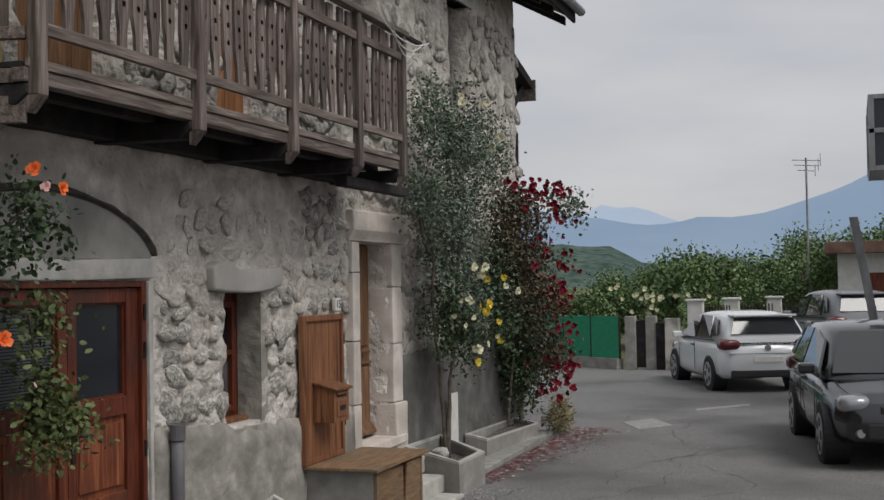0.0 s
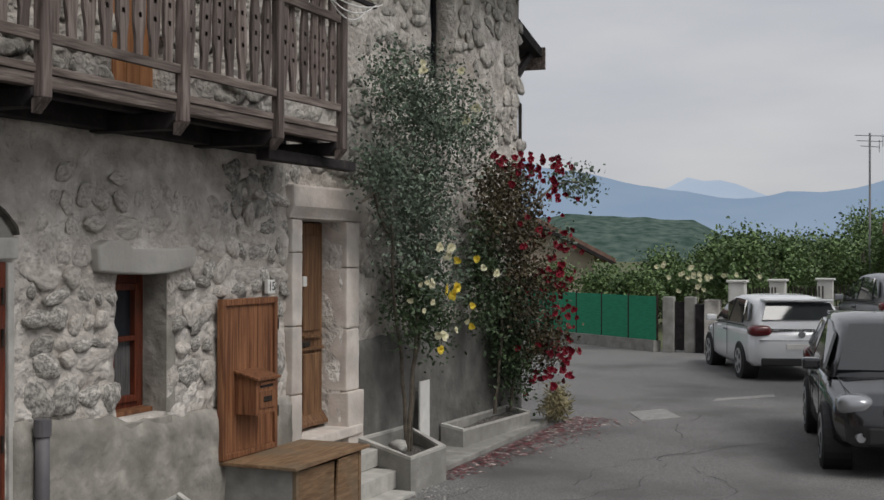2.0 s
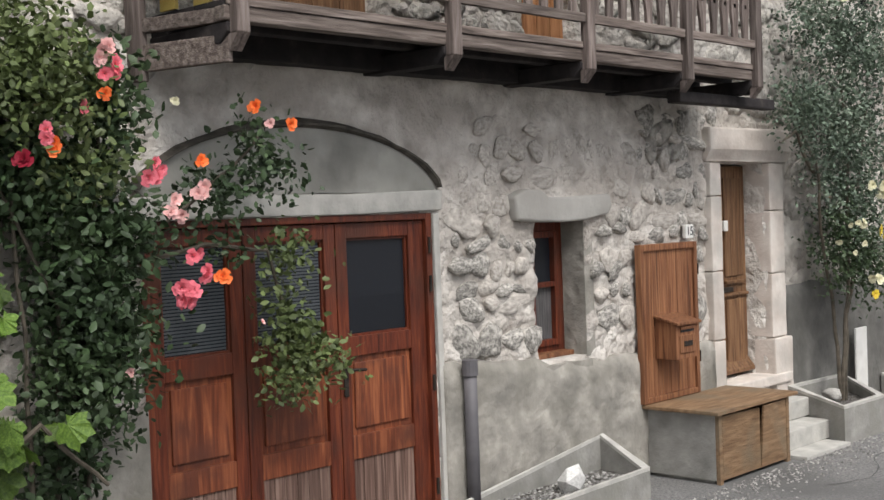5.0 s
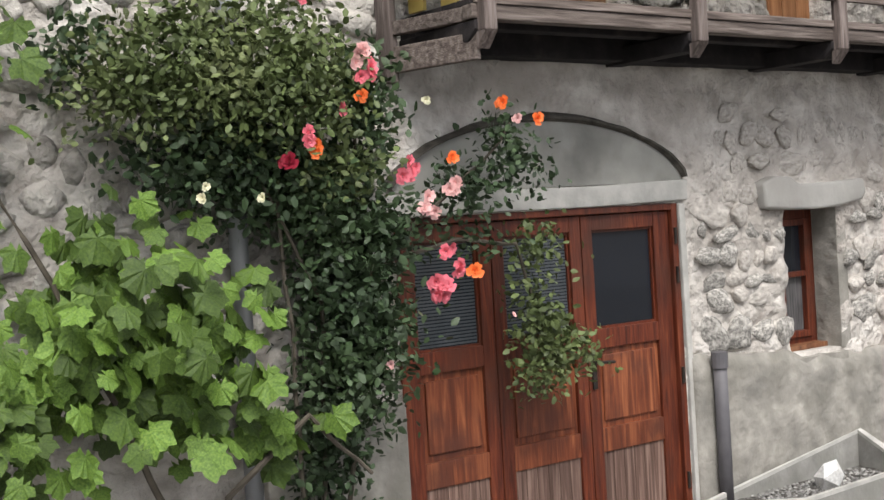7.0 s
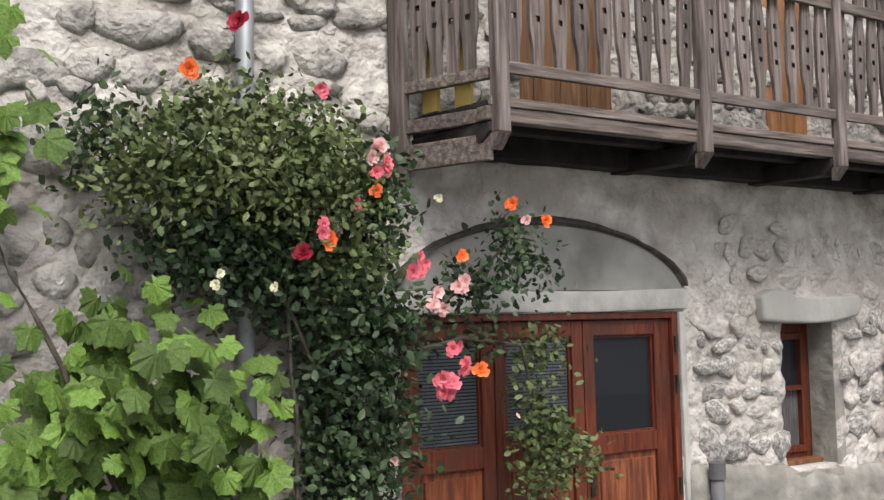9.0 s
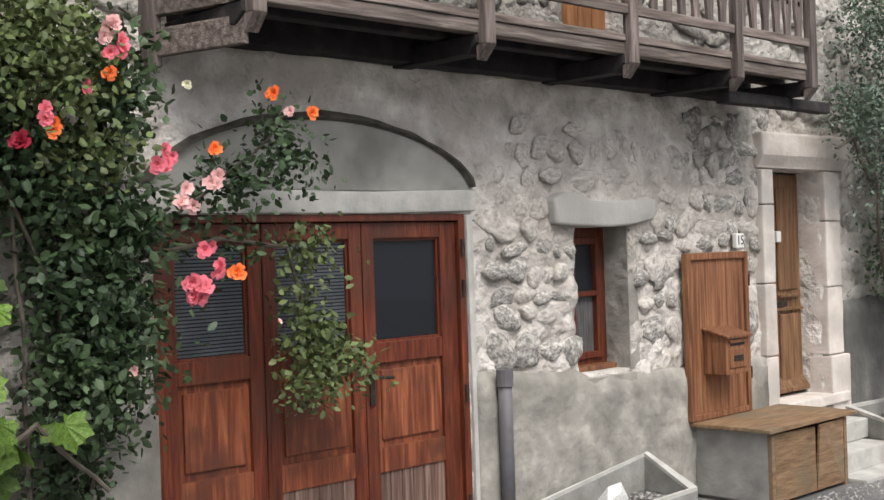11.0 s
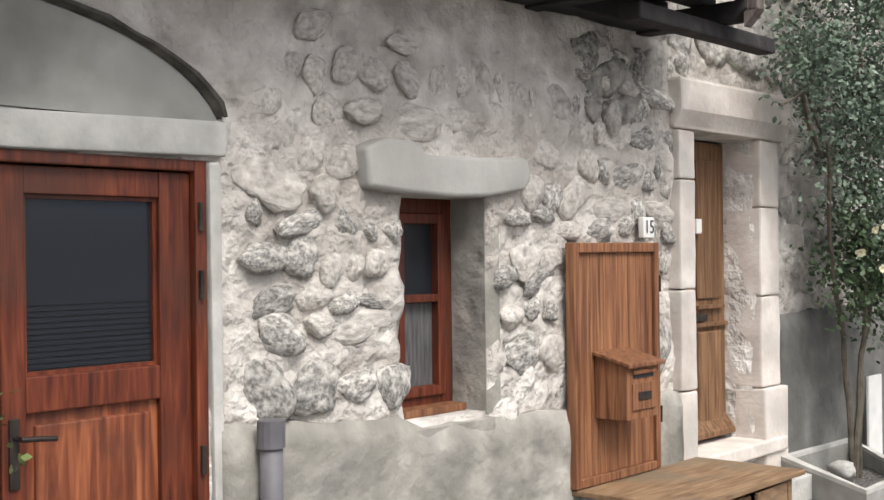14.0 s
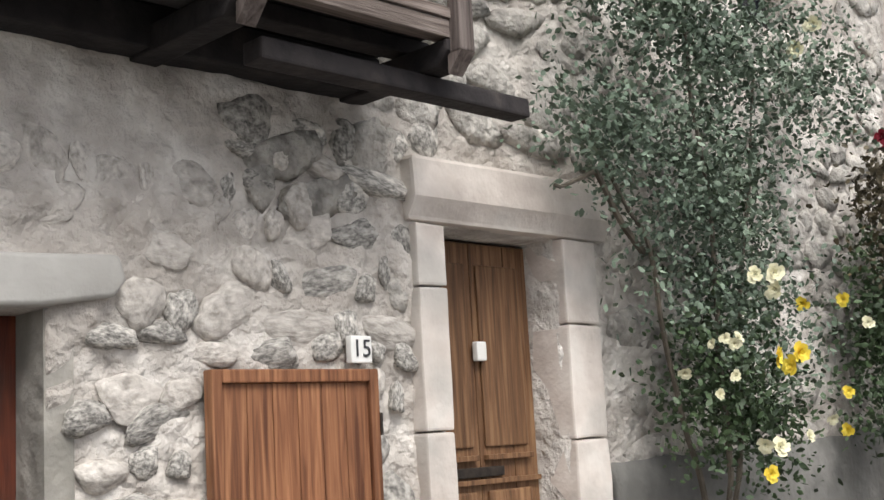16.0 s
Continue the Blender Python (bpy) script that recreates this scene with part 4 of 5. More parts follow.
me.materials.append(STONE2)
rb = new("rubble", me)
rb.parent = wall
tagged(rb, "rough rubble stones set in mortar", kind="stuff")


# ---- plants ----
def leaves_mesh(name, blobs, n, size, material, seed, droop=0.3, aspect=0.62, clump=1):
    """Many small folded leaves in and around uneven blobs ((x, y, z), (rx, ry, rz), weight)."""
    rng = np.random.default_rng(seed)
    wts = np.array([b[2] for b in blobs], float)
    which = rng.choice(len(blobs), n, p=wts / wts.sum())
    c = np.array([b[0] for b in blobs], float)[which]
    r = np.array([b[1] for b in blobs], float)[which]
    d = rng.normal(size=(n, 3))
    d /= np.linalg.norm(d, axis=1)[:, None]
    rad = rng.random(n) ** 0.45
    bump = 1 + 0.28 * np.sin(d[:, 0] * 7 + which) * np.sin(d[:, 2] * 6 + which * 2) + 0.15 * rng.normal(size=n)
    p = c + d * r * (rad * bump)[:, None]
    # gather into sprigs
    if clump > 1:
        k = n // clump
        lead = p[rng.integers(0, n, k)]
        p = lead[rng.integers(0, k, n)] + rng.normal(size=(n, 3)) * size * 1.6
    p[:, 1] = np.minimum(p[:, 1], -0.06 + 0.02 * rng.random(n)) if name != "tree_crown" else p[:, 1]
    out = d * 0.7 + rng.normal(size=(n, 3)) * 0.75 + np.array((0, -0.25, 0.35))
    out /= np.linalg.norm(out, axis=1)[:, None]
    a = np.cross(out, rng.normal(size=(n, 3)))
    a[:, 2] -= droop
    a -= out * (a * out).sum(1)[:, None]
    a /= np.linalg.norm(a, axis=1)[:, None]
    s = np.cross(out, a)
    L = size * (0.6 + 0.8 * rng.random(n))[:, None]
    W = L * aspect * 0.5
    v = np.stack([p, p + a * L * 0.35 + s * W - out * W * 0.3, p + a * L * 0.75 + s * W * 0.7 - out * W * 0.3, p + a * L - out * L * 0.12,
                  p + a * L * 0.75 - s * W * 0.7 - out * W * 0.3, p + a * L * 0.35 - s * W - out * W * 0.3], 1).reshape(-1, 3)
    i = np.arange(n) * 6
    f = np.concatenate([np.stack([i, i + 1, i + 2, i + 3], 1), np.stack([i, i + 3, i + 4, i + 5], 1)])
    me = bpy.data.meshes.new(name)
    me.from_pydata(v.tolist(), [], f.tolist())
    me.materials.append(material)
    return me


def crown(name, parent, *args, **kw):
    ob = new(name, leaves_mesh(name, *args, **kw))
    ob.parent = parent
    ob.matrix_parent_inverse = parent.matrix_basis.inverted()
    return tagged(ob, kind="stuff")


def flower_mesh(name, material, petals=15):
    """An open rose: three whorls of cupped petals."""
    rng = random.Random(len(name))
    bm = bmesh.new()
    for k in range(petals):
        t = k / petals
        ang, tilt, r = k * 2.4, 0.25 + 1.05 * t, 0.35 + 0.65 * t
        u, w = Vector((math.cos(ang), 0, math.sin(ang))), Vector((-math.sin(ang), 0, math.cos(ang)))
        up = Vector((0, -1, 0))
        rows = []
        for s, wd in ((0.0, 0.12), (0.45, 0.42), (0.8, 0.5), (1.0, 0.3)):
            c = u * (r * s * math.sin(tilt) + 0.06) + up * (r * s * math.cos(tilt) * 0.8 - 0.1 * s * s * t)
            rows.append([bm.verts.new(c + w * wd * r * e + up * (0.1 * abs(e)) * r + Vector([rng.uniform(-0.03, 0.03) for _ in range(3)])) for e in (-1, 0, 1)])
        for a, b in zip(rows, rows[1:]):
            for j in range(2):
                bm.faces.new((a[j], a[j + 1], b[j + 1], b[j]))
    me = bpy.data.meshes.new(name)
    bm.to_mesh(me)
    bm.free()
    me.polygons.foreach_set("use_smooth", [True] * len(me.polygons))
    me.materials.append(material)
    return me


FL = {k: flower_mesh("rose_" + k, m) for k, m in (("pink", PINK), ("pale", PALE), ("orange", ORANGE), ("red", RED), ("yellow", YEL), ("cream", CREAM))}


def blooms(parent, rows, turn=0):
    for kind, x, y, z, r in rows:
        share("flower", FL[kind], parent, pose(x, y, z, random.uniform(-35, 25), random.uniform(0, 360), turn + random.uniform(-40, 40)) @ Matrix.Diagonal((r, r, r, 1)))


def stems(parent, paths, r, material=STEM):
    for p in paths:
        pts = [Vector(q) for q in p]
        fine = []
        for a, b in zip(pts, pts[1:]):
            for k in range(6):
                q = a.lerp(b, k / 6)
                fine.append(q + noise.noise_vector(q * 3) * 0.03)
        fine.append(pts[-1])
        part("stem", tube(fine, r, 6, None, 0.45), material, parent)


random.seed(31)
# climbing rose with pink and orange flowers, beside the garage door
pr = thing("climbing_rose", (-2.7, -0.25, 0), "climbing rose with pink and orange blooms beside the garage door", "rose bush", "climbing roses on the wall")
stems(pr, [[(-2.72, -0.2, 0), (-2.7, -0.25, 0.9), (-2.7, -0.3, 1.7), (-3.1, -0.32, 2.5), (-3.5, -0.3, 2.9)], [(-2.68, -0.2, 0), (-2.55, -0.28, 1.0), (-2.45, -0.3, 1.8), (-2.1, -0.34, 2.1), (-1.75, -0.34, 2.3), (-1.5, -0.34, 2.55)],
           [(-2.75, -0.2, 0), (-2.85, -0.28, 1.3), (-2.9, -0.3, 2.2), (-2.6, -0.3, 2.9)], [(-2.35, -0.3, 1.85), (-1.9, -0.3, 1.95), (-1.5, -0.27, 1.9), (-1.36, -0.25, 1.6), (-1.2, -0.25, 1.25)], [(-2.6, -0.3, 1.6), (-2.45, -0.3, 2.3), (-2.42, -0.3, 2.8)]], 0.014)
# Blob at x -3.1: dark leaves stand in for shade below the upper crown.
crown("crown", pr, [((-2.54, -0.3, 1.7), (0.25, 0.2, 0.34), 1.5), ((-2.52, -0.32, 1.4), (0.23, 0.2, 0.3), 1.0), ((-2.66, -0.26, 1.1), (0.16, 0.14, 0.3), 0.6), ((-2.72, -0.22, 0.6), (0.12, 0.1, 0.4), 0.3), ((-2.4, -0.3, 2.0), (0.24, 0.18, 0.16), 0.6),
                    ((-3.1, -0.24, 2.36), (0.48, 0.15, 0.2), 1.2), ((-2.7, -0.26, 2.18), (0.26, 0.18, 0.2), 0.8), ((-2.42, -0.28, 2.6), (0.14, 0.12, 0.27), 0.6), ((-3.75, -0.2, 2.85), (0.2, 0.1, 0.15), 0.2)], 12500, 0.046, LEAF_DK, 1, clump=7)
crown("crown", pr, [((-3.2, -0.4, 2.72), (0.5, 0.24, 0.25), 2.2), ((-2.8, -0.4, 2.68), (0.3, 0.22, 0.27), 1.3), ((-3.6, -0.34, 2.7), (0.26, 0.2, 0.2), 0.7), ((-2.6, -0.4, 2.3), (0.22, 0.12, 0.08), 0.3), ((-3.1, -0.32, 2.98), (0.5, 0.15, 0.12), 0.5)], 7500, 0.04, LEAF_YL, 2, clump=7)
crown("crown", pr, [((-1.85, -0.36, 2.2), (0.24, 0.1, 0.1), 0.9), ((-1.58, -0.36, 2.4), (0.11, 0.09, 0.2), 0.8), ((-1.5, -0.36, 2.28), (0.12, 0.08, 0.07), 0.4), ((-1.75, -0.3, 1.92), (0.25, 0.06, 0.05), 0.3)], 900, 0.042, LEAF_DK, 3, clump=6)
crown("crown", pr, [((-1.36, -0.27, 1.88), (0.1, 0.07, 0.1), 0.4), ((-1.38, -0.27, 1.6), (0.1, 0.08, 0.18), 0.8), ((-1.28, -0.28, 1.36), (0.17, 0.1, 0.12), 1.3), ((-1.36, -0.28, 1.2), (0.13, 0.09, 0.08), 0.7), ((-1.08, -0.28, 1.28), (0.1, 0.08, 0.05), 0.3)], 1700, 0.04, LEAF_YL, 4, clump=6)
rows = []
for kind, x, z, r, n in (("orange", -1.67, 2.61, 0.045, 1), ("pale", -1.58, 2.53, 0.036, 1), ("orange", -1.45, 2.53, 0.045, 1), ("orange", -2.01, 2.34, 0.045, 1), ("pink", -2.27, 2.33, 0.042, 2), ("pink", -2.29, 2.27, 0.045, 2),
                         ("pale", -2.17, 2.12, 0.04, 4), ("pale", -2.02, 2.2, 0.042, 4), ("pink", -2.09, 1.86, 0.04, 2), ("pink", -2.12, 1.71, 0.05, 5), ("pink", -1.99, 1.79, 0.04, 2), ("orange", -1.91, 1.78, 0.045, 1), ("pale", -2.56, 2.8, 0.045, 4), ("pink", -2.53, 2.74, 0.045, 3),
                         ("orange", -2.57, 2.62, 0.045, 1), ("pink", -2.68, 2.56, 0.045, 1), ("pink", -2.82, 2.45, 0.04, 2), ("orange", -2.8, 2.38, 0.04, 2), ("red", -2.96, 2.33, 0.055, 1), ("pink", -2.86, 3.05, 0.04, 2), ("red", -3.25, 3.31, 0.06, 1), ("orange", -3.49, 3.08, 0.052, 1),
                         ("pale", -2.5, 1.39, 0.03, 1), ("pale", -1.68, 1.54, 0.018, 1), ("cream", -2.14, 2.62, 0.025, 1), ("cream", -3.38, 2.21, 0.028, 2), ("cream", -3.1, 2.18, 0.028, 1)):
    for k in range(n):
        s = 0.04 if n > 1 else 0.0
        rows.append((kind, x + random.uniform(-s, s), -0.46 if x > -2.3 else -0.56, z + random.uniform(-s, s), r * random.uniform(0.85, 1.1)))
blooms(pr, rows, -25)

# grape vine with large leaves
vine = thing("grape_vine", (-3.5, -0.35, 0), "grape vine with large bright green leaves on the wall", "vine")
stems(vine, [[(-3.5, -0.2, 0), (-3.5, -0.35, 0.8), (-3.8, -0.4, 1.5), (-4.3, -0.3, 2.6)], [(-3.45, -0.2, 0), (-3.3, -0.45, 0.9), (-2.9, -0.5, 1.2), (-2.6, -0.5, 0.9)], [(-3.5, -0.3, 0.7), (-4.3, -0.45, 1.1), (-4.9, -0.4, 1.3)], [(-4.3, -0.3, 2.5), (-4.5, -0.3, 3.3)]], 0.02)


def vine_leaf(seed):
    rng = random.Random(seed)
    bm = bmesh.new()
    c = bm.verts.new((0, -0.05, 0))
    ring = []
    n = 22
    for k in range(n):
        a = math.tau * k / n
        lobes = 0.8 + 0.12 * math.cos(5 * a) + (0.07 if k % 2 else -0.05) + rng.uniform(-0.05, 0.05)
        if k == 0:
            lobes = 0.28
        r = lobes
        ring.append(bm.verts.new((math.sin(a) * r, 0.16 * r * r + rng.uniform(-0.06, 0.06), math.cos(a) * r - 0.35)))
    for k in range(n):
        bm.faces.new((c, ring[k], ring[(k + 1) % n]))
    me = bpy.data.meshes.new("vine_leaf")
    bm.to_mesh(me)
    bm.free()
    me.materials.append(VINE)
    return me


VL = [vine_leaf(s) for s in range(6)]
random.seed(41)
for (cx, cy, cz), (rx, ry, rz), n in (((-3.62, -0.42, 1.72), (0.42, 0.3, 0.34), 130), ((-4.1, -0.42, 1.45), (0.55, 0.3, 0.34), 130), ((-3.4, -0.45, 1.45), (0.3, 0.3, 0.36), 75), ((-4.42, -0.35, 2.9), (0.36, 0.2, 0.36), 80), ((-3.13, -0.5, 1.78), (0.12, 0.1, 0.16), 7), ((-3.1, -0.5, 1.16), (0.3, 0.12, 0.16), 16), ((-4.4, -0.35, 2.42), (0.34, 0.14, 0.18), 30), ((-3.85, -0.4, 2.1), (0.2, 0.1, 0.16), 10), ((-4.4, -0.45, 1.0), (0.4, 0.2, 0.4), 40)):
    for _ in range(n):
        d = Vector([random.gauss(0, 0.5) for _ in range(3)])
        s = random.uniform(0.055, 0.1)
        m = pose(cx + d.x * rx, min(cy + d.y * ry, -0.12), cz + d.z * rz, random.uniform(-60, 5), random.uniform(-50, 50), random.uniform(-45, 45)) @ Matrix.Diagonal((s, s, s, 1))
        share("leaf", random.choice(VL), vine, m)

# yellow climbing rose
random.seed(51)
yr = thing("climbing_rose", (4.95, -0.35, 0.25), "tall climbing rose with yellow and cream blooms", "rose bush", "climbing roses on the wall")
stems(yr, [[(4.9, -0.35, 0.2), (4.95, -0.3, 1.0), (4.7, -0.3, 1.8), (4.45, -0.4, 2.4), (4.1, -0.35, 2.9)], [(4.95, -0.35, 0.2), (5.1, -0.35, 1.0), (5.3, -0.4, 2.2), (5.7, -0.35, 3.4)], [(4.9, -0.35, 0.2), (5.0, -0.4, 1.2), (4.95, -0.45, 2.4), (5.0, -0.35, 3.9)], [(4.5, -0.35, 2.3), (4.1, -0.4, 2.65), (3.8, -0.4, 2.55)]], 0.02)
crown("crown", yr, [((4.95, -0.45, 2.6), (0.75, 0.3, 0.6), 2.0), ((5.2, -0.45, 3.4), (1.0, 0.3, 0.65), 2.4), ((4.6, -0.4, 3.7), (0.7, 0.22, 0.4), 0.9), ((5.2, -0.45, 2.0), (0.6, 0.3, 0.5), 1.0), ((6.3, -0.4, 3.5), (0.7, 0.25, 0.5), 0.8), ((4.2, -0.4, 2.85), (0.45, 0.2, 0.3), 0.7)], 15000, 0.035, LEAF_GY, 11, clump=8)
crown("crown", yr, [((4.95, -0.4, 1.7), (0.38, 0.25, 0.5), 1.5), ((5.3, -0.42, 1.5), (0.35, 0.25, 0.35), 0.9), ((5.5, -0.25, 2.5), (0.5, 0.15, 0.6), 0.8)], 4600, 0.037, LEAF_DK, 12, clump=8)
fl = []
for kind, x, z, r, n in (("cream", 4.94, 2.11, 0.055, 3), ("yellow", 5.47, 2.07, 0.05, 2), ("yellow", 5.15, 1.71, 0.06, 3), ("cream", 4.42, 1.68, 0.035, 3), ("cream", 6.14, 1.95, 0.055, 2), ("cream", 4.89, 1.35, 0.05, 2), ("yellow", 4.75, 1.25, 0.05, 1), ("cream", 5.53, 3.54, 0.06, 2),
                         ("cream", 5.51, 3.93, 0.06, 1), ("cream", 4.35, 3.8, 0.05, 2), ("yellow", 5.7, 1.6, 0.045, 1), ("cream", 4.6, 1.85, 0.035, 4), ("cream", 5.3, 1.45, 0.04, 2), ("yellow", 5.5, 1.4, 0.04, 1)):
    for k in range(n):
        fl.append((kind, x + random.gauss(0, 0.06), random.uniform(-0.8, -0.66), z + random.gauss(0, 0.05), r * random.uniform(0.75, 1.1)))
blooms(yr, fl, -55)

# red climbing rose
random.seed(61)
rr = thing("climbing_rose", (8.0, -0.25, 0.3), "climbing rose with masses of deep red blooms", "rose bush", "climbing roses on the wall")
stems(rr, [[(7.6, -0.25, 0.25), (7.7, -0.3, 1.4), (8.0, -0.35, 2.6)], [(8.1, -0.25, 0.25), (8.4, -0.3, 1.5), (8.9, -0.35, 2.9)], [(8.7, -0.3, 2.7), (9.4, -0.4, 3.0), (10.3, -0.5, 3.1)]], 0.02)
crown("crown", rr, [((7.7, -0.42, 2.4), (0.85, 0.32, 0.65), 2.0), ((8.2, -0.45, 1.6), (0.7, 0.35, 0.65), 1.6), ((7.3, -0.4, 2.9), (0.6, 0.28, 0.3), 0.8), ((8.5, -0.5, 1.05), (0.42, 0.3, 0.4), 0.9)], 9000, 0.045, LEAF_RD, 21, clump=8)
crown("crown", rr, [((7.9, -0.3, 1.2), (0.5, 0.22, 0.7), 1.4), ((7.0, -0.3, 1.9), (0.45, 0.2, 0.8), 1.2), ((8.3, -0.25, 0.8), (0.45, 0.2, 0.4), 0.7)], 6000, 0.045, LEAF_DK, 22, clump=8)
crown("crown", rr, [((10.4, -0.5, 3.05), (0.5, 0.12, 0.2), 1.0), ((9.6, -0.45, 3.1), (0.35, 0.12, 0.1), 0.4), ((9.5, -0.45, 2.3), (0.25, 0.1, 0.1), 0.3)], 520, 0.06, LEAF_GY, 23, clump=6)
fl = []
for c, s, n in (((8.6, 1.85), (0.2, 0.14), 34), ((8.9, 1.35), (0.12, 0.12), 14), ((8.75, 0.95), (0.25, 0.1), 40), ((8.55, 0.65), (0.2, 0.1), 26), ((7.5, 3.1), (0.25, 0.09), 22), ((8.3, 3.05), (0.25, 0.15), 30), ((8.75, 2.5), (0.1, 0.25), 18), ((7.6, 2.4), (0.4, 0.35), 14), ((9.05, 2.1), (0.08, 0.08), 8)):
    for _ in range(n):
        fl.append(("red", random.gauss(c[0], s[0]), random.uniform(-0.84, -0.4), random.gauss(c[1], s[1]), random.uniform(0.03, 0.058)))
blooms(rr, fl, -65)
gr = thing("weeds", (8.8, -0.5, 0), "dry grass and weeds at the house corner", "plants")
crown("tuft", gr, [((8.8, -0.62, 0.3), (0.35, 0.12, 0.22), 1.0), ((9.1, -0.5, 0.15), (0.3, 0.2, 0.15), 0.6)], 900, 0.09, leaf_mat("straw_grass", (0.14, 0.13, 0.06), (0.24, 0.21, 0.11), (0.4, 0.36, 0.22)), 24, aspect=0.2)
# loose gravel at the road edge and in the dry planter
V, F = [], []
rng = random.Random(81)
for k in range(1600):
    if k < 500:
        x, y, zz = rng.uniform(0.4, 1.5), rng.uniform(-0.46, -0.12), 0.185
    else:
        x, y, zz = rng.uniform(0.2, 4.6), -0.72 - abs(rng.gauss(0, 0.22)), 0.006
    s, h = rng.uniform(0.006, 0.016), rng.uniform(0.006, 0.014)
    a = rng.uniform(0, 6.3)
    n = len(V)
    V += [(x + s * math.cos(a + q), y + s * math.sin(a + q), zz) for q in (0, 1.7, 3.2, 4.6)] + [(x, y, zz + h)]
    F += [(n, n + 1, n + 4), (n + 1, n + 2, n + 4), (n + 2, n + 3, n + 4), (n + 3, n, n + 4)]
me = bpy.data.meshes.new("gravel")
me.from_pydata(V, [], F)
me.materials.append(island(mat("loose_gravel", [(0.3, (0.15, 0.145, 0.14)), (0.7, (0.34, 0.33, 0.31))], 12, 4, 0.9, 0), 0.5, 1.6))
tagged(new("gravel", me), "loose gravel along the house foot", "gravel", kind="stuff")
# fallen petals along the wall
V, F = [], []
rng = random.Random(71)
for _ in range(1700):
    x = 4.9 + 4.7 * rng.random() ** 0.8
    y = -0.6 - abs(rng.gauss(0, 0.28)) * (0.5 + (x - 4.9) / 6)
    a, s = rng.uniform(0, 6.3), rng.uniform(0.012, 0.028)
    k = len(V)
    V += [(x + s * math.cos(a + b), y + s * math.sin(a + b), 0.006 + rng.uniform(0, 0.008)) for b in (0, 1.57, 3.14, 4.71)]
    F.append((k, k + 1, k + 2, k + 3))
me = bpy.data.meshes.new("petals")
me.from_pydata(V, [], F)
me.materials.append(island(mat("fallen_petal", [(0.36, (0.12, 0.035, 0.04)), (0.5, (0.19, 0.075, 0.08)), (0.62, (0.42, 0.36, 0.33))], 9, 4, 0.7, 0), 0.5, 1.4))
tagged(new("fallen_petals", me), "fallen rose petals scattered along the wall foot", "petals", kind="stuff")


# ---- cars ----
def ring_loft(rings):
    bm = bmesh.new()
    vs = [[bm.verts.new(p) for p in r] for r in rings]
    n = len(rings[0])
    for a, b in zip(vs, vs[1:]):
        for k in range(n):
            bm.faces.new((a[k], a[(k + 1) % n], b[(k + 1) % n], b[k]))
    bm.faces.new(vs[0])
    bm.faces.new(vs[-1][::-1])
    bmesh.ops.recalc_face_normals(bm, faces=bm.faces[:])
    return bm


def slab(corners, inset, lift, thick=0.024):
    """A thin pane inside four corners, lifted off their plane."""
    p = [Vector(c) for c in corners]
    mid = sum(p, Vector()) / 4
    n = (p[1] - p[0]).cross(p[3] - p[0]).normalized()
    q = [c + (mid - c).normalized() * inset + n * lift for c in p]
    return ring_loft([[c - n * thick for c in q], q])


def lens(at, size):
    """A rounded lamp body, boxier than a ball."""
    bm = bmesh.new()
    bmesh.ops.create_icosphere(bm, subdivisions=3, radius=1)
    for v in bm.verts:
        v.co = Vector([at[k] + size[k] * math.copysign(abs(v.co[k]) ** 0.7, v.co[k]) for k in range(3)])
    return bm


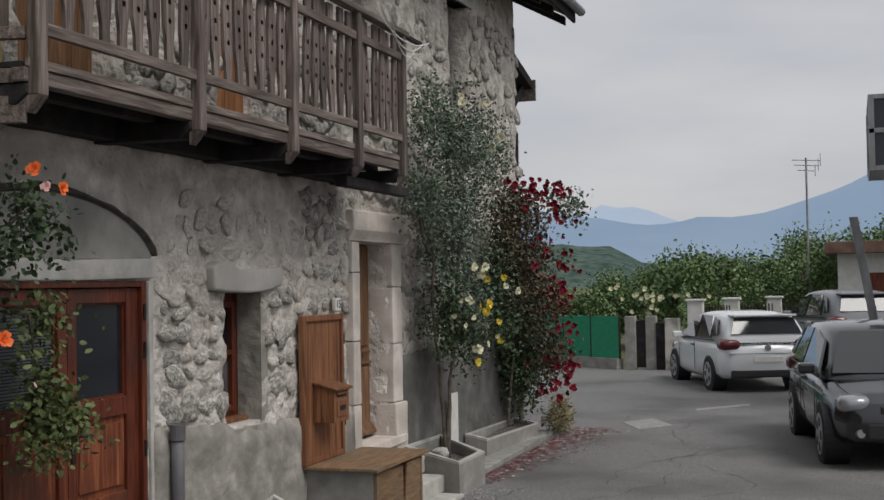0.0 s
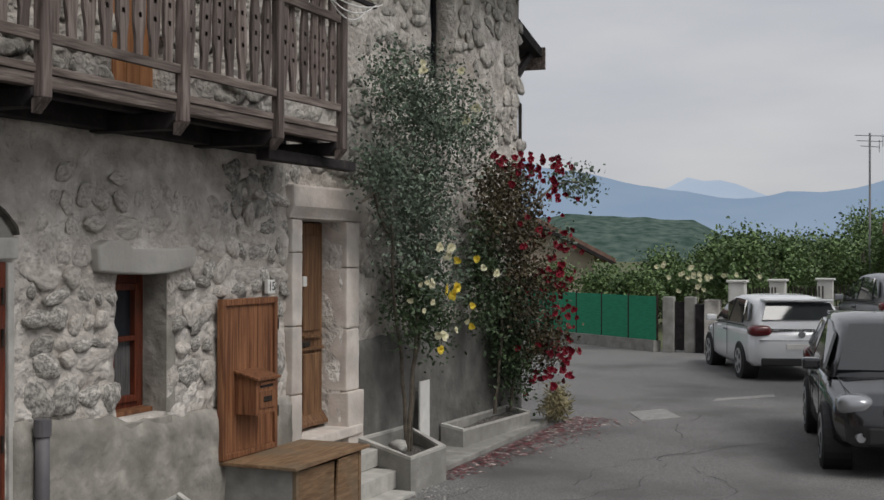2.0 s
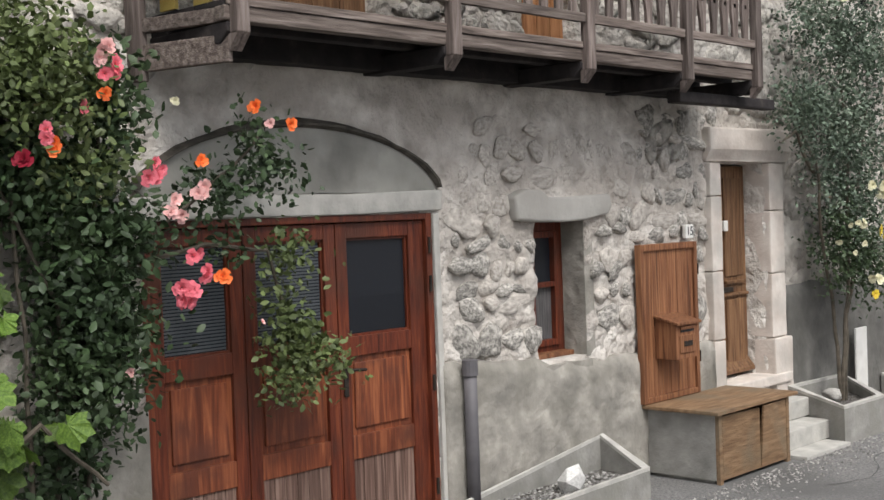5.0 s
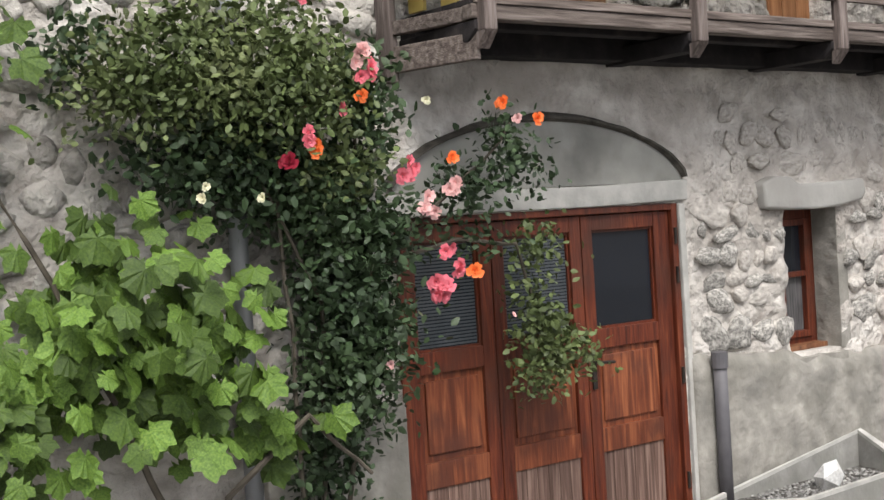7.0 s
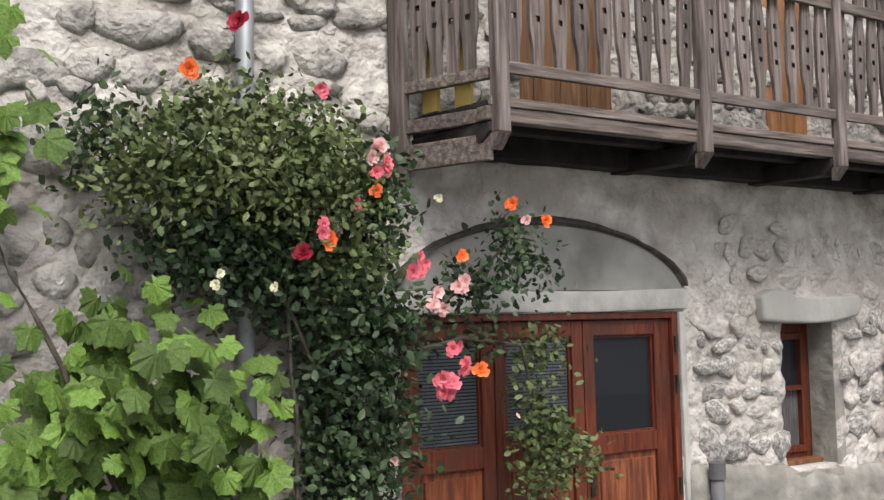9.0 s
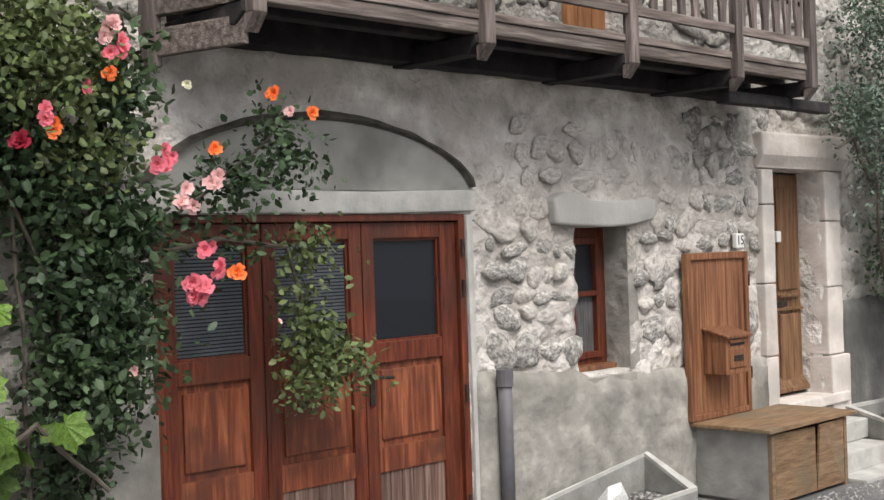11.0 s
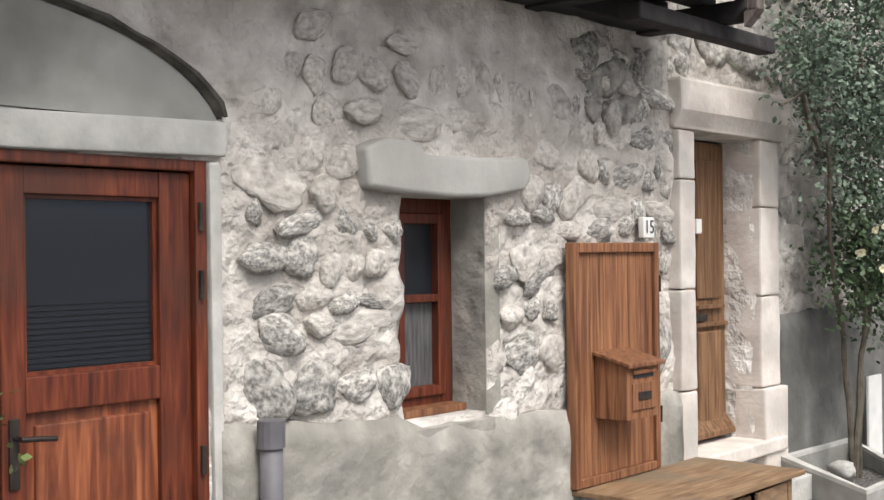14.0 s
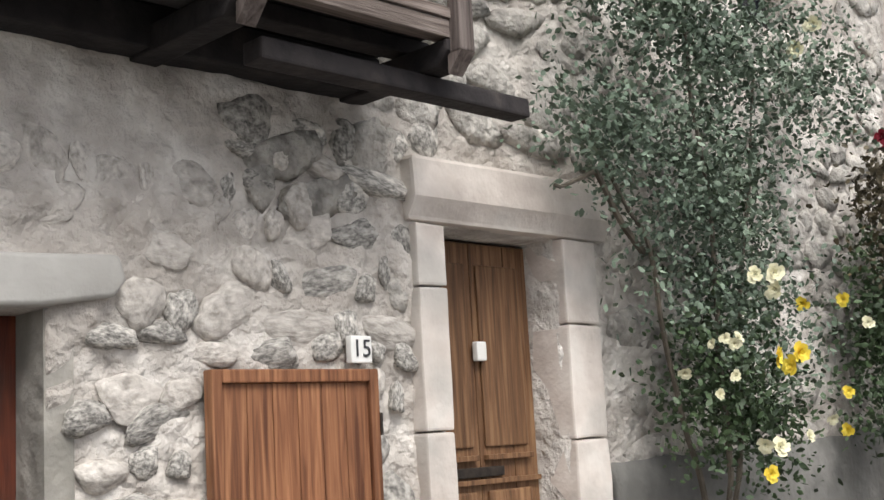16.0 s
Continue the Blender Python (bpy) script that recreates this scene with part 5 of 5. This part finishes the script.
def car(label, paint, m, plate=True):
    """A small hatchback, 4.0 m long, nose towards +x, wheels on z = 0."""
    c = tagged(new("car"), label, "car", "parked cars")
    st = [(-1.98, 0.42, 0.60, 0.72), (-1.93, 0.30, 0.76, 0.86), (-1.75, 0.26, 0.83, 0.95), (-1.2, 0.22, 0.85, 0.97), (0.0, 0.2, 0.86, 0.95), (0.75, 0.21, 0.86, 0.93), (1.2, 0.23, 0.84, 0.88), (1.65, 0.26, 0.79, 0.79), (1.9, 0.30, 0.70, 0.70), (1.99, 0.40, 0.55, 0.58)]
    cols = list(zip(*st))
    fine = sorted({round(float(x), 3) for x in np.linspace(-1.98, 1.99, 40)} | {q[0] for q in st})
    st = [(x, *[float(np.interp(x, cols[0], cols[k])) for k in (1, 2, 3)]) for x in fine]
    rings = []
    for x, lo, hw, hi in st:
        h = hi - lo
        rings.append([(x, s * hw * w, lo + h * f) for s, w, f in ((1, 0.0, 0), (1, 0.86, 0), (1, 0.98, 0.14), (1, 1.0, 0.5), (1, 0.975, 0.82), (1, 0.9, 0.96), (1, 0.0, 1.02), (-1, 0.9, 0.96), (-1, 0.975, 0.82), (-1, 1.0, 0.5), (-1, 0.98, 0.14), (-1, 0.86, 0))])
    body = part("body", ring_loft(rings), paint, c, "", True)
    g = [(-1.93, 0.72, 0.92, 0.72, 0.95), (-1.86, 0.76, 0.93, 0.66, 1.12), (-1.7, 0.79, 0.93, 0.6, 1.36), (-1.5, 0.8, 0.93, 0.6, 1.425), (-1.0, 0.81, 0.93, 0.615, 1.465), (-0.3, 0.82, 0.92, 0.62, 1.475), (0.2, 0.82, 0.91, 0.61, 1.435), (0.42, 0.82, 0.9, 0.59, 1.375), (0.8, 0.8, 0.89, 0.66, 1.12), (1.1, 0.78, 0.88, 0.72, 0.9)]
    part("roof", ring_loft([[(x, -b, zb), (x, -t - 0.02, zt - 0.08), (x, -t * 0.95, zt - 0.03), (x, -t * 0.6, zt), (x, t * 0.6, zt), (x, t * 0.95, zt - 0.03), (x, t + 0.02, zt - 0.08), (x, b, zb)] for x, b, zb, t, zt in g]), paint, c, "", True)
    for s in (-1, 1):
        for q in ([(-1.28, s * 0.795, 0.97), (-0.34, s * 0.80, 0.95), (-0.34, s * 0.64, 1.395), (-0.98, s * 0.635, 1.385)],
                  [(-0.28, s * 0.80, 0.95), (0.86, s * 0.785, 0.93), (0.42, s * 0.635, 1.27), (-0.28, s * 0.64, 1.395)],
                  [(-1.62, s * 0.775, 1.02), (-1.34, s * 0.785, 0.99), (-1.08, s * 0.64, 1.37), (-1.3, s * 0.645, 1.33)]):
            part("side_window", slab(q if s < 0 else q[::-1], 0.02, 0.04, 0.03), GLASS_C, c)
        part("window_trim", tube([(-1.45, s * 0.825, 0.95), (-0.3, s * 0.83, 0.935), (0.9, s * 0.815, 0.915)], 0.012, 6), plain("black_rubber", (0.015, 0.015, 0.016), 0.6), c)
        part("wing_crease", tube([(-1.7, s * 0.842, 0.8), (0.0, s * 0.866, 0.78), (1.3, s * 0.838, 0.74)], 0.006, 5), paint, c)
    part("windscreen", slab([(1.06, -0.72, 0.92), (1.06, 0.72, 0.92), (0.42, 0.55, 1.37), (0.42, -0.55, 1.37)], 0.03, 0.03, 0.09), GLASS_C, c)
    part("rear_window", slab([(-1.89, 0.66, 1.06), (-1.89, -0.66, 1.06), (-1.73, -0.56, 1.36), (-1.73, 0.56, 1.36)], 0.03, 0.02, 0.06), GLASS_C, c)
    bm = box(-1.84, -1.5, -0.57, 0.57, 1.385, 1.425, 0.015)
    part("roof_spoiler", bm, paint, c)
    blackp = plain("black_plastic", (0.02, 0.02, 0.022), 0.6)
    part("rear_skirt", box(-1.985, -1.8, -0.66, 0.66, 0.28, 0.42, 0.03), blackp, c)
    part("front_grille", box(1.9, 2.0, -0.5, 0.5, 0.34, 0.5, 0.02), blackp, c)
    part("upper_grille", box(1.88, 1.985, -0.36, 0.36, 0.60, 0.67, 0.015), blackp, c)
    redl = plain("tail_lamp_red", (0.11, 0.006, 0.009), 0.2, coat=0.5)
    lampm = plain("lamp_glass", (0.34, 0.35, 0.37), 0.12, 0.4, coat=0.5)
    for s in (-1, 1):
        bm = lens((-1.83, s * 0.66, 0.88), (0.16, 0.2, 0.105))
        part("tail_lamp", bm, redl, c, "red tail lamp", True)
        bm = lens((1.7, s * 0.6, 0.685), (0.24, 0.17, 0.1))
        part("headlight", bm, lampm, c, "clear headlight", True)
        part("fog_lamp", tube([(1.9, s * 0.58, 0.40), (1.985, s * 0.56, 0.40)], 0.045, 10), lampm, c)
        part("door_handle", box(-0.25, -0.05, s * 0.865 - 0.012, s * 0.865 + 0.012, 0.80, 0.83, 0.006), blackp, c)
        mr = box(0.62, 0.78, s * 0.93 - 0.09, s * 0.93 + 0.09, 0.92, 1.04, 0.03)
        part("wing_mirror", mr, paint, c)
        part("door_seam", box(-0.315, -0.305, s * 0.866 - 0.004, s * 0.866 + 0.004, 0.35, 0.88), blackp, c)
        part("door_seam", box(0.84, 0.85, s * 0.864 - 0.004, s * 0.864 + 0.004, 0.35, 0.86), blackp, c)
        for x in (-1.22, 1.25):
            part("wheel_arch", tube([(x, s * 0.6, 0.31), (x, s * 0.866, 0.31)], 0.345, 28), blackp, c)
            wh = part("wheel", tube([(x, s * 0.66, 0.31), (x, s * 0.69, 0.31), (x, s * 0.86, 0.31), (x, s * 0.872, 0.31)], 0.31, 28), plain("tyre_rubber", (0.018, 0.018, 0.018), 0.85), c)
            part("rim", tube([(x, s * 0.865, 0.31), (x, s * 0.88, 0.31)], 0.225, 28), plain("alloy_rim", (0.4, 0.4, 0.41), 0.35, 0.6), wh)
            for k in range(5):
                a = k * math.tau / 5
                part("spoke_gap", tube([(x + 0.14 * math.cos(a), s * 0.872, 0.31 + 0.14 * math.sin(a)), (x + 0.14 * math.cos(a), s * 0.884, 0.31 + 0.14 * math.sin(a))], 0.055, 8), blackp, wh)
    part("number_plate", box(-1.995, -1.97, -0.26, 0.26, 0.56, 0.66, 0.006), WHITE, c)
    part("bumper_seam", box(-1.985, -1.955, -0.7, 0.7, 0.715, 0.722), blackp, c)
    part("bonnet_seam", tube([(1.1, -0.7, 0.885), (1.5, -0.68, 0.83), (1.78, -0.6, 0.75)], 0.005, 4), blackp, c)
    part("number_plate", box(1.985, 2.01, -0.26, 0.26, 0.42, 0.53, 0.006), WHITE, c)
    part("emblem", tube([(-1.985, 0, 0.82), (-1.945, 0, 0.82)], 0.055, 16), lampm, c)
    part("rear_wiper", tube([(-1.87, 0.0, 1.0), (-1.83, 0.3, 1.05)], 0.01, 5), blackp, c)
    c.matrix_basis = m
    return c


PAINT_W = plain("white_car_paint", (0.78, 0.79, 0.81), 0.25, coat=0.7)
PAINT_K = plain("black_car_paint", (0.012, 0.012, 0.015), 0.25, coat=0.8)
PAINT_G = plain("grey_van_paint", (0.22, 0.23, 0.25), 0.35, coat=0.5)
car("white small hatchback parked on the street", PAINT_W, pose(17.0, -2.1, 0, 0, 0, 22) @ Matrix.Diagonal((1, 1, 0.96, 1)))
car("black small hatchback parked at the kerb", PAINT_K, pose(8.45, -4.55, 0, 0, 0, 189.5))
car("grey car parked by the gate posts", PAINT_G, pose(23.4, -3.9, 0, 0, 0, 20) @ Matrix.Diagonal((1.08, 1.05, 1.16, 1)))

# ---- across the street ----
fn = thing("green_fence", (22, 2, 0), "low wall with green privacy screen fence", "fence")
A, B = Vector((20.4, 0.75, 0)), Vector((24.6, 6.2, 0))
for k in range(7):
    p, q = A.lerp(B, k / 7), A.lerp(B, (k + 1) / 7)
    d = (q - p).normalized()
    nrm = Vector((-d.y, d.x, 0))
    part("base_wall", ring_loft([[p - nrm * 0.1, p + nrm * 0.1, p + nrm * 0.1 + Vector((0, 0, 0.25)), p - nrm * 0.1 + Vector((0, 0, 0.25))], [q - nrm * 0.1, q + nrm * 0.1, q + nrm * 0.1 + Vector((0, 0, 0.25)), q - nrm * 0.1 + Vector((0, 0, 0.25))]]), CONC, fn)
    part("screen", ring_loft([[p - nrm * 0.01 + d * 0.02 + Vector((0, 0, z)) for z in (0.25, 1.2)] + [p + nrm * 0.01 + d * 0.02 + Vector((0, 0, z)) for z in (1.2, 0.25)], [q - nrm * 0.01 - d * 0.02 + Vector((0, 0, z)) for z in (0.25, 1.2)] + [q + nrm * 0.01 - d * 0.02 + Vector((0, 0, z)) for z in (1.2, 0.25)]]), GREEN, fn)
    part("post", tube([p + Vector((0, 0, 0.25)), p + Vector((0, 0, 1.24))], 0.025, 8), IRON, fn)
wallr = thing("boundary_wall", (20.5, -1, 0), "weathered garden wall with dark gate and white pillars", "wall")
for x, y, w, h, m in ((20.45, 0.5, 0.12, 1.2, CONC), (20.55, 0.05, 0.12, 1.2, CONC), (20.4, -0.45, 0.16, 1.15, STONE)):
    part("pillar", box(x - w, x + w, y - w, y + w, 0, h, 0.02), m, wallr)
part("gate", box(20.46, 20.5, 0.17, 0.38, 0.05, 1.1), WOOD_K, wallr, "dark metal gate")
part("wall_panel", box(20.4, 20.6, -0.28, -0.07, 0.0, 1.05, 0.01), WOOD_K, wallr)
for k, (x, y) in enumerate(((20.5, -0.95), (21.9, -1.6), (23.6, -2.45), (25.5, -3.4))):
    part("pillar", box(x - 0.17, x + 0.17, y - 0.17, y + 0.17, 0, 1.52, 0.02), POSTW, wallr, "white rendered pillar")
    part("pillar_cap", box(x - 0.21, x + 0.21, y - 0.21, y + 0.21, 1.52, 1.57, 0.015), POSTW, wallr)
for (x, y), (u, v) in zip(((20.5, -0.95), (21.9, -1.6), (23.6, -2.45)), ((21.9, -1.6), (23.6, -2.45), (25.5, -3.4))):
    a, b = Vector((x + 0.2, y, 0)), Vector((u - 0.2, v, 0))
    s = Vector((0.03, 0.08, 0))
    part("wall_panel", ring_loft([[a - s, a + s, a + s + Vector((0, 0, 0.9)), a - s + Vector((0, 0, 0.9))], [b - s, b + s, b + s + Vector((0, 0, 0.9)), b - s + Vector((0, 0, 0.9))]]), POSTW, wallr)
    for k in range(12):
        p = a.lerp(b, (k + 0.5) / 12)
        part("bar", tube([p + Vector((0, 0, 0.9)), p + Vector((0, 0, 1.4))], 0.018, 6), IRON, wallr)
bm = prism([(20.5, -0.8), (20.66, -0.8), (20.6, -0.5), (20.5, -0.3)], 0, 0.9)
part("curved_wing", bm, POSTW, wallr)

# beige house beyond the fence
hs2 = thing("house", (34, 9.5, 0), "beige rendered house with red-brown tiled roof", "house")
part("wall", prism([(4.6, -0.5), (12.6, -0.5), (12.6, 1.7), (8.6, 3.7), (4.6, 1.7)], 33.0, 42, axis="x"), BEIGE, hs2)
for s, e in ((8.6, 4.0), (8.6, 13.2)):
    z1 = 3.78 - abs(s - e) * 0.5
    bm = prism([(s, 3.78), (e, z1), (e, z1 + 0.14), (s, 3.94)], 32.4, 42.6, axis="x")
    part("roof", bm, TILE, hs2)
part("verge_board", prism([(8.6, 3.66), (4.0, 1.36), (4.0, 1.48), (8.6, 3.78)], 32.36, 32.42, axis="x"), WOOD_K, hs2)
part("side_roof", prism([(4.6, 2.6), (7.0, 2.6), (6.6, 3.3), (5.0, 3.3)], 42.6, 46, axis="x"), TILE, hs2)
part("side_wall", box(42.7, 46, 4.7, 6.9, -0.5, 2.6), BEIGE, hs2)
hs2.matrix_basis = pose(32.4, 10.7, 0.35, 0, 0, 30)

# flat-roofed garage on the far side
gb = thing("garage_building", (27, -7.5, 0), "small white flat-roofed outbuilding", "garage")
part("wall", box(26.0, 30, -9.0, -3.9, 0, 2.6, 0.01), POSTW, gb)
part("roof", box(25.5, 30.3, -9.2, -3.6, 2.6, 2.9, 0.02), TILE, gb, "brown flat roof edge")
part("door", box(25.94, 26.0, -5.9, -4.6, 0, 2.1), WOOD_R, gb)
mast = thing("antenna_mast", (30, -3.05, 0), "thin television antenna mast", "antenna")
part("mast", tube([(30, -3.05, 0), (30, -3.05, 5.5)], 0.03, 8), ZINC, mast)
for z, l in ((5.4, 0.4), (5.25, 0.34), (5.1, 0.25)):
    part("antenna_bar", tube([(30, -3.05 - l, z), (30, -3.05 + l, z + 0.05)], 0.012, 5), ZINC, mast)
    part("antenna_bar", tube([(30, -3.05 - l, z - 0.15), (30, -3.05 - l, z + 0.2)], 0.01, 5), ZINC, mast)
pl = thing("leaning_pole", (14.5, -5.0, 0), "grey leaning metal pole", "pole")
bm = box(14.46, 14.54, -4.87, -4.73, 0, 3.0, 0.01)
for v in bm.verts:
    v.co.y += 0.5 * v.co.z / 3.05
part("pole", bm, ZINC, pl)
bx = thing("glazed_bay", (13, -5.0, 0), "metal-framed glazed bay on a neighbouring house", "bay")
part("pane", box(12.05, 13.95, -5.6, -4.6, 3.62, 4.6), GLASS_D, bx)
for z in (3.55, 4.1, 4.6):
    part("frame", box(12.0, 14.0, -5.62, -4.55, z, z + 0.07, 0.005), ZINC, bx)
for x in (12.0, 12.95, 13.93):
    part("mullion", box(x, x + 0.07, -4.63, -4.54, 3.6, 4.6, 0.005), ZINC, bx)
part("house_wall", box(12.0, 14.0, -9.0, -5.63, 0, 5.2), POSTW, bx)


# ---- trees, hills ----
def tree(x, y, h, r, seed, label):
    t = thing("tree", (x, y, 0), label, "tree", "garden trees")
    rng = random.Random(seed)
    part("trunk", tube([(x, y, 0), (x + 0.1, y, h * 0.3), (x + rng.uniform(-0.3, 0.3), y, h * 0.75)], 0.09 + h * 0.015, 8, None, 0.4), STEM, t)
    blobs = []
    for k in range(9):
        a, u = rng.uniform(0, 6.3), rng.uniform(0.15, 1)
        c = (x + math.cos(a) * r * 0.7, y + math.sin(a) * r * 0.7, h * (0.3 + 0.6 * u))
        q = r * rng.uniform(0.28, 0.5)
        blobs.append((c, (q, q, q * 0.8), q))
        part("limb", tube([(x, y, h * 0.3), ((x + c[0]) / 2, (y + c[1]) / 2, (h * 0.3 + c[2]) / 2), c], 0.035, 5, None, 0.4), STEM, t)
    ob = new("crown", leaves_mesh("tree_crown", blobs, int(5500 + r * 1800), 0.1, LEAF_TR, seed, clump=6))
    ob.parent, ob.matrix_parent_inverse = t, t.matrix_basis.inverted()
    tagged(ob, kind="stuff")


for k, (x, y, h, r) in enumerate(((27.5, -0.4, 2.7, 1.3), (30, 1.8, 1.9, 1.5), (28, 3.6, 1.7, 1.2), (33, -1.4, 2.9, 1.6), (31, -2.8, 2.9, 1.5), (36, -3.9, 3.3, 1.8), (38, 0.4, 2.3, 2.0), (40, 3.5, 2.2, 1.8), (28.5, 6.4, 1.7, 1.2), (34, -5.6, 3.7, 1.7), (42, -7.0, 4.4, 2.2), (27, 8, 1.7, 1.2))):
    tree(x, y, h, r, 100 + k, "leafy green garden tree behind the wall")
random.seed(77)
wf = thing("flowering_shrub", (25.5, 0.8, 0), "shrub with white blossom behind the fence", "shrub")
crown("crown", wf, [((25.6, 0.8, 1.3), (0.8, 0.8, 0.5), 1)], 3000, 0.08, LEAF_TR, 90)
wf.children[0].data.name = "shrub_leaves"
for _ in range(26):
    share("flower", FL["cream"], wf, pose(random.gauss(25.3, 0.35), random.gauss(0.7, 0.6), random.gauss(1.55, 0.2), 0, random.uniform(0, 360), -70) @ Matrix.Diagonal((0.07, 0.07, 0.07, 1)))


def ridge(name, dist, az0, az1, prof, material, label, rough):
    """A range of hills: a strip round the eye at a distance, heights by angle from +x."""
    bm = bmesh.new()
    last = None
    n = 160
    for i in range(n + 1):
        u = i / n
        a = radians(az0 + (az1 - az0) * u)
        h = np.interp(az0 + (az1 - az0) * u, [p[0] for p in prof], [p[1] for p in prof])
        h = dist * math.tan(radians(h)) + rough * (noise.noise(Vector((i * 0.13, dist, 0))) + 0.5 * noise.noise(Vector((i * 0.41, dist, 3))))
        c, s = math.cos(a), math.sin(a)
        now = [bm.verts.new((dist * c * f, dist * s * f, z)) for f, z in ((0.8, -5), (0.9, h * 0.55), (1.0, h), (1.2, -5))]
        if last:
            for k in range(3):
                bm.faces.new((last[k], last[k + 1], now[k + 1], now[k]))
        last = now
    return structure(name, bm, material, label, True)


# These ridges emit light; aerial haze is painted into their bluish colours.
ridge("backdrop", 4000, -60, 60, [(-60, 6), (0, 2.4), (6, 2.5), (8, 2.9), (9.6, 3.5), (10.3, 3.3), (11.2, 3.5), (12.5, 2.8), (16, 2.5), (60, 3)], glow("haze_painted_peaks", (0.30, 0.36, 0.45), (0.34, 0.40, 0.49), 0.002), "far mountain peaks, glowing, with pale blue haze painted in", 25)
ridge("backdrop", 2600, -60, 60, [(-60, 7), (-9, 6.3), (-1, 4.9), (4, 2.95), (9, 2.6), (13.5, 3.3), (18.7, 4.6), (24, 5.4), (60, 6)], glow("haze_painted_mountains", (0.185, 0.25, 0.34), (0.215, 0.28, 0.37), 0.003), "mountain range, glowing, with blue haze painted in", 20)
ridge("backdrop", 420, -60, 60, [(-60, 2), (-2, 1.2), (6, 0.7), (9, 1.2), (11.5, 1.9), (14, 2.2), (17, 2.0), (30, 1.5), (60, 1.5)], glow("glowing_wooded_hill", (0.035, 0.058, 0.05), (0.085, 0.115, 0.1), 0.25), "wooded hill glowing in its own dark green", 6)
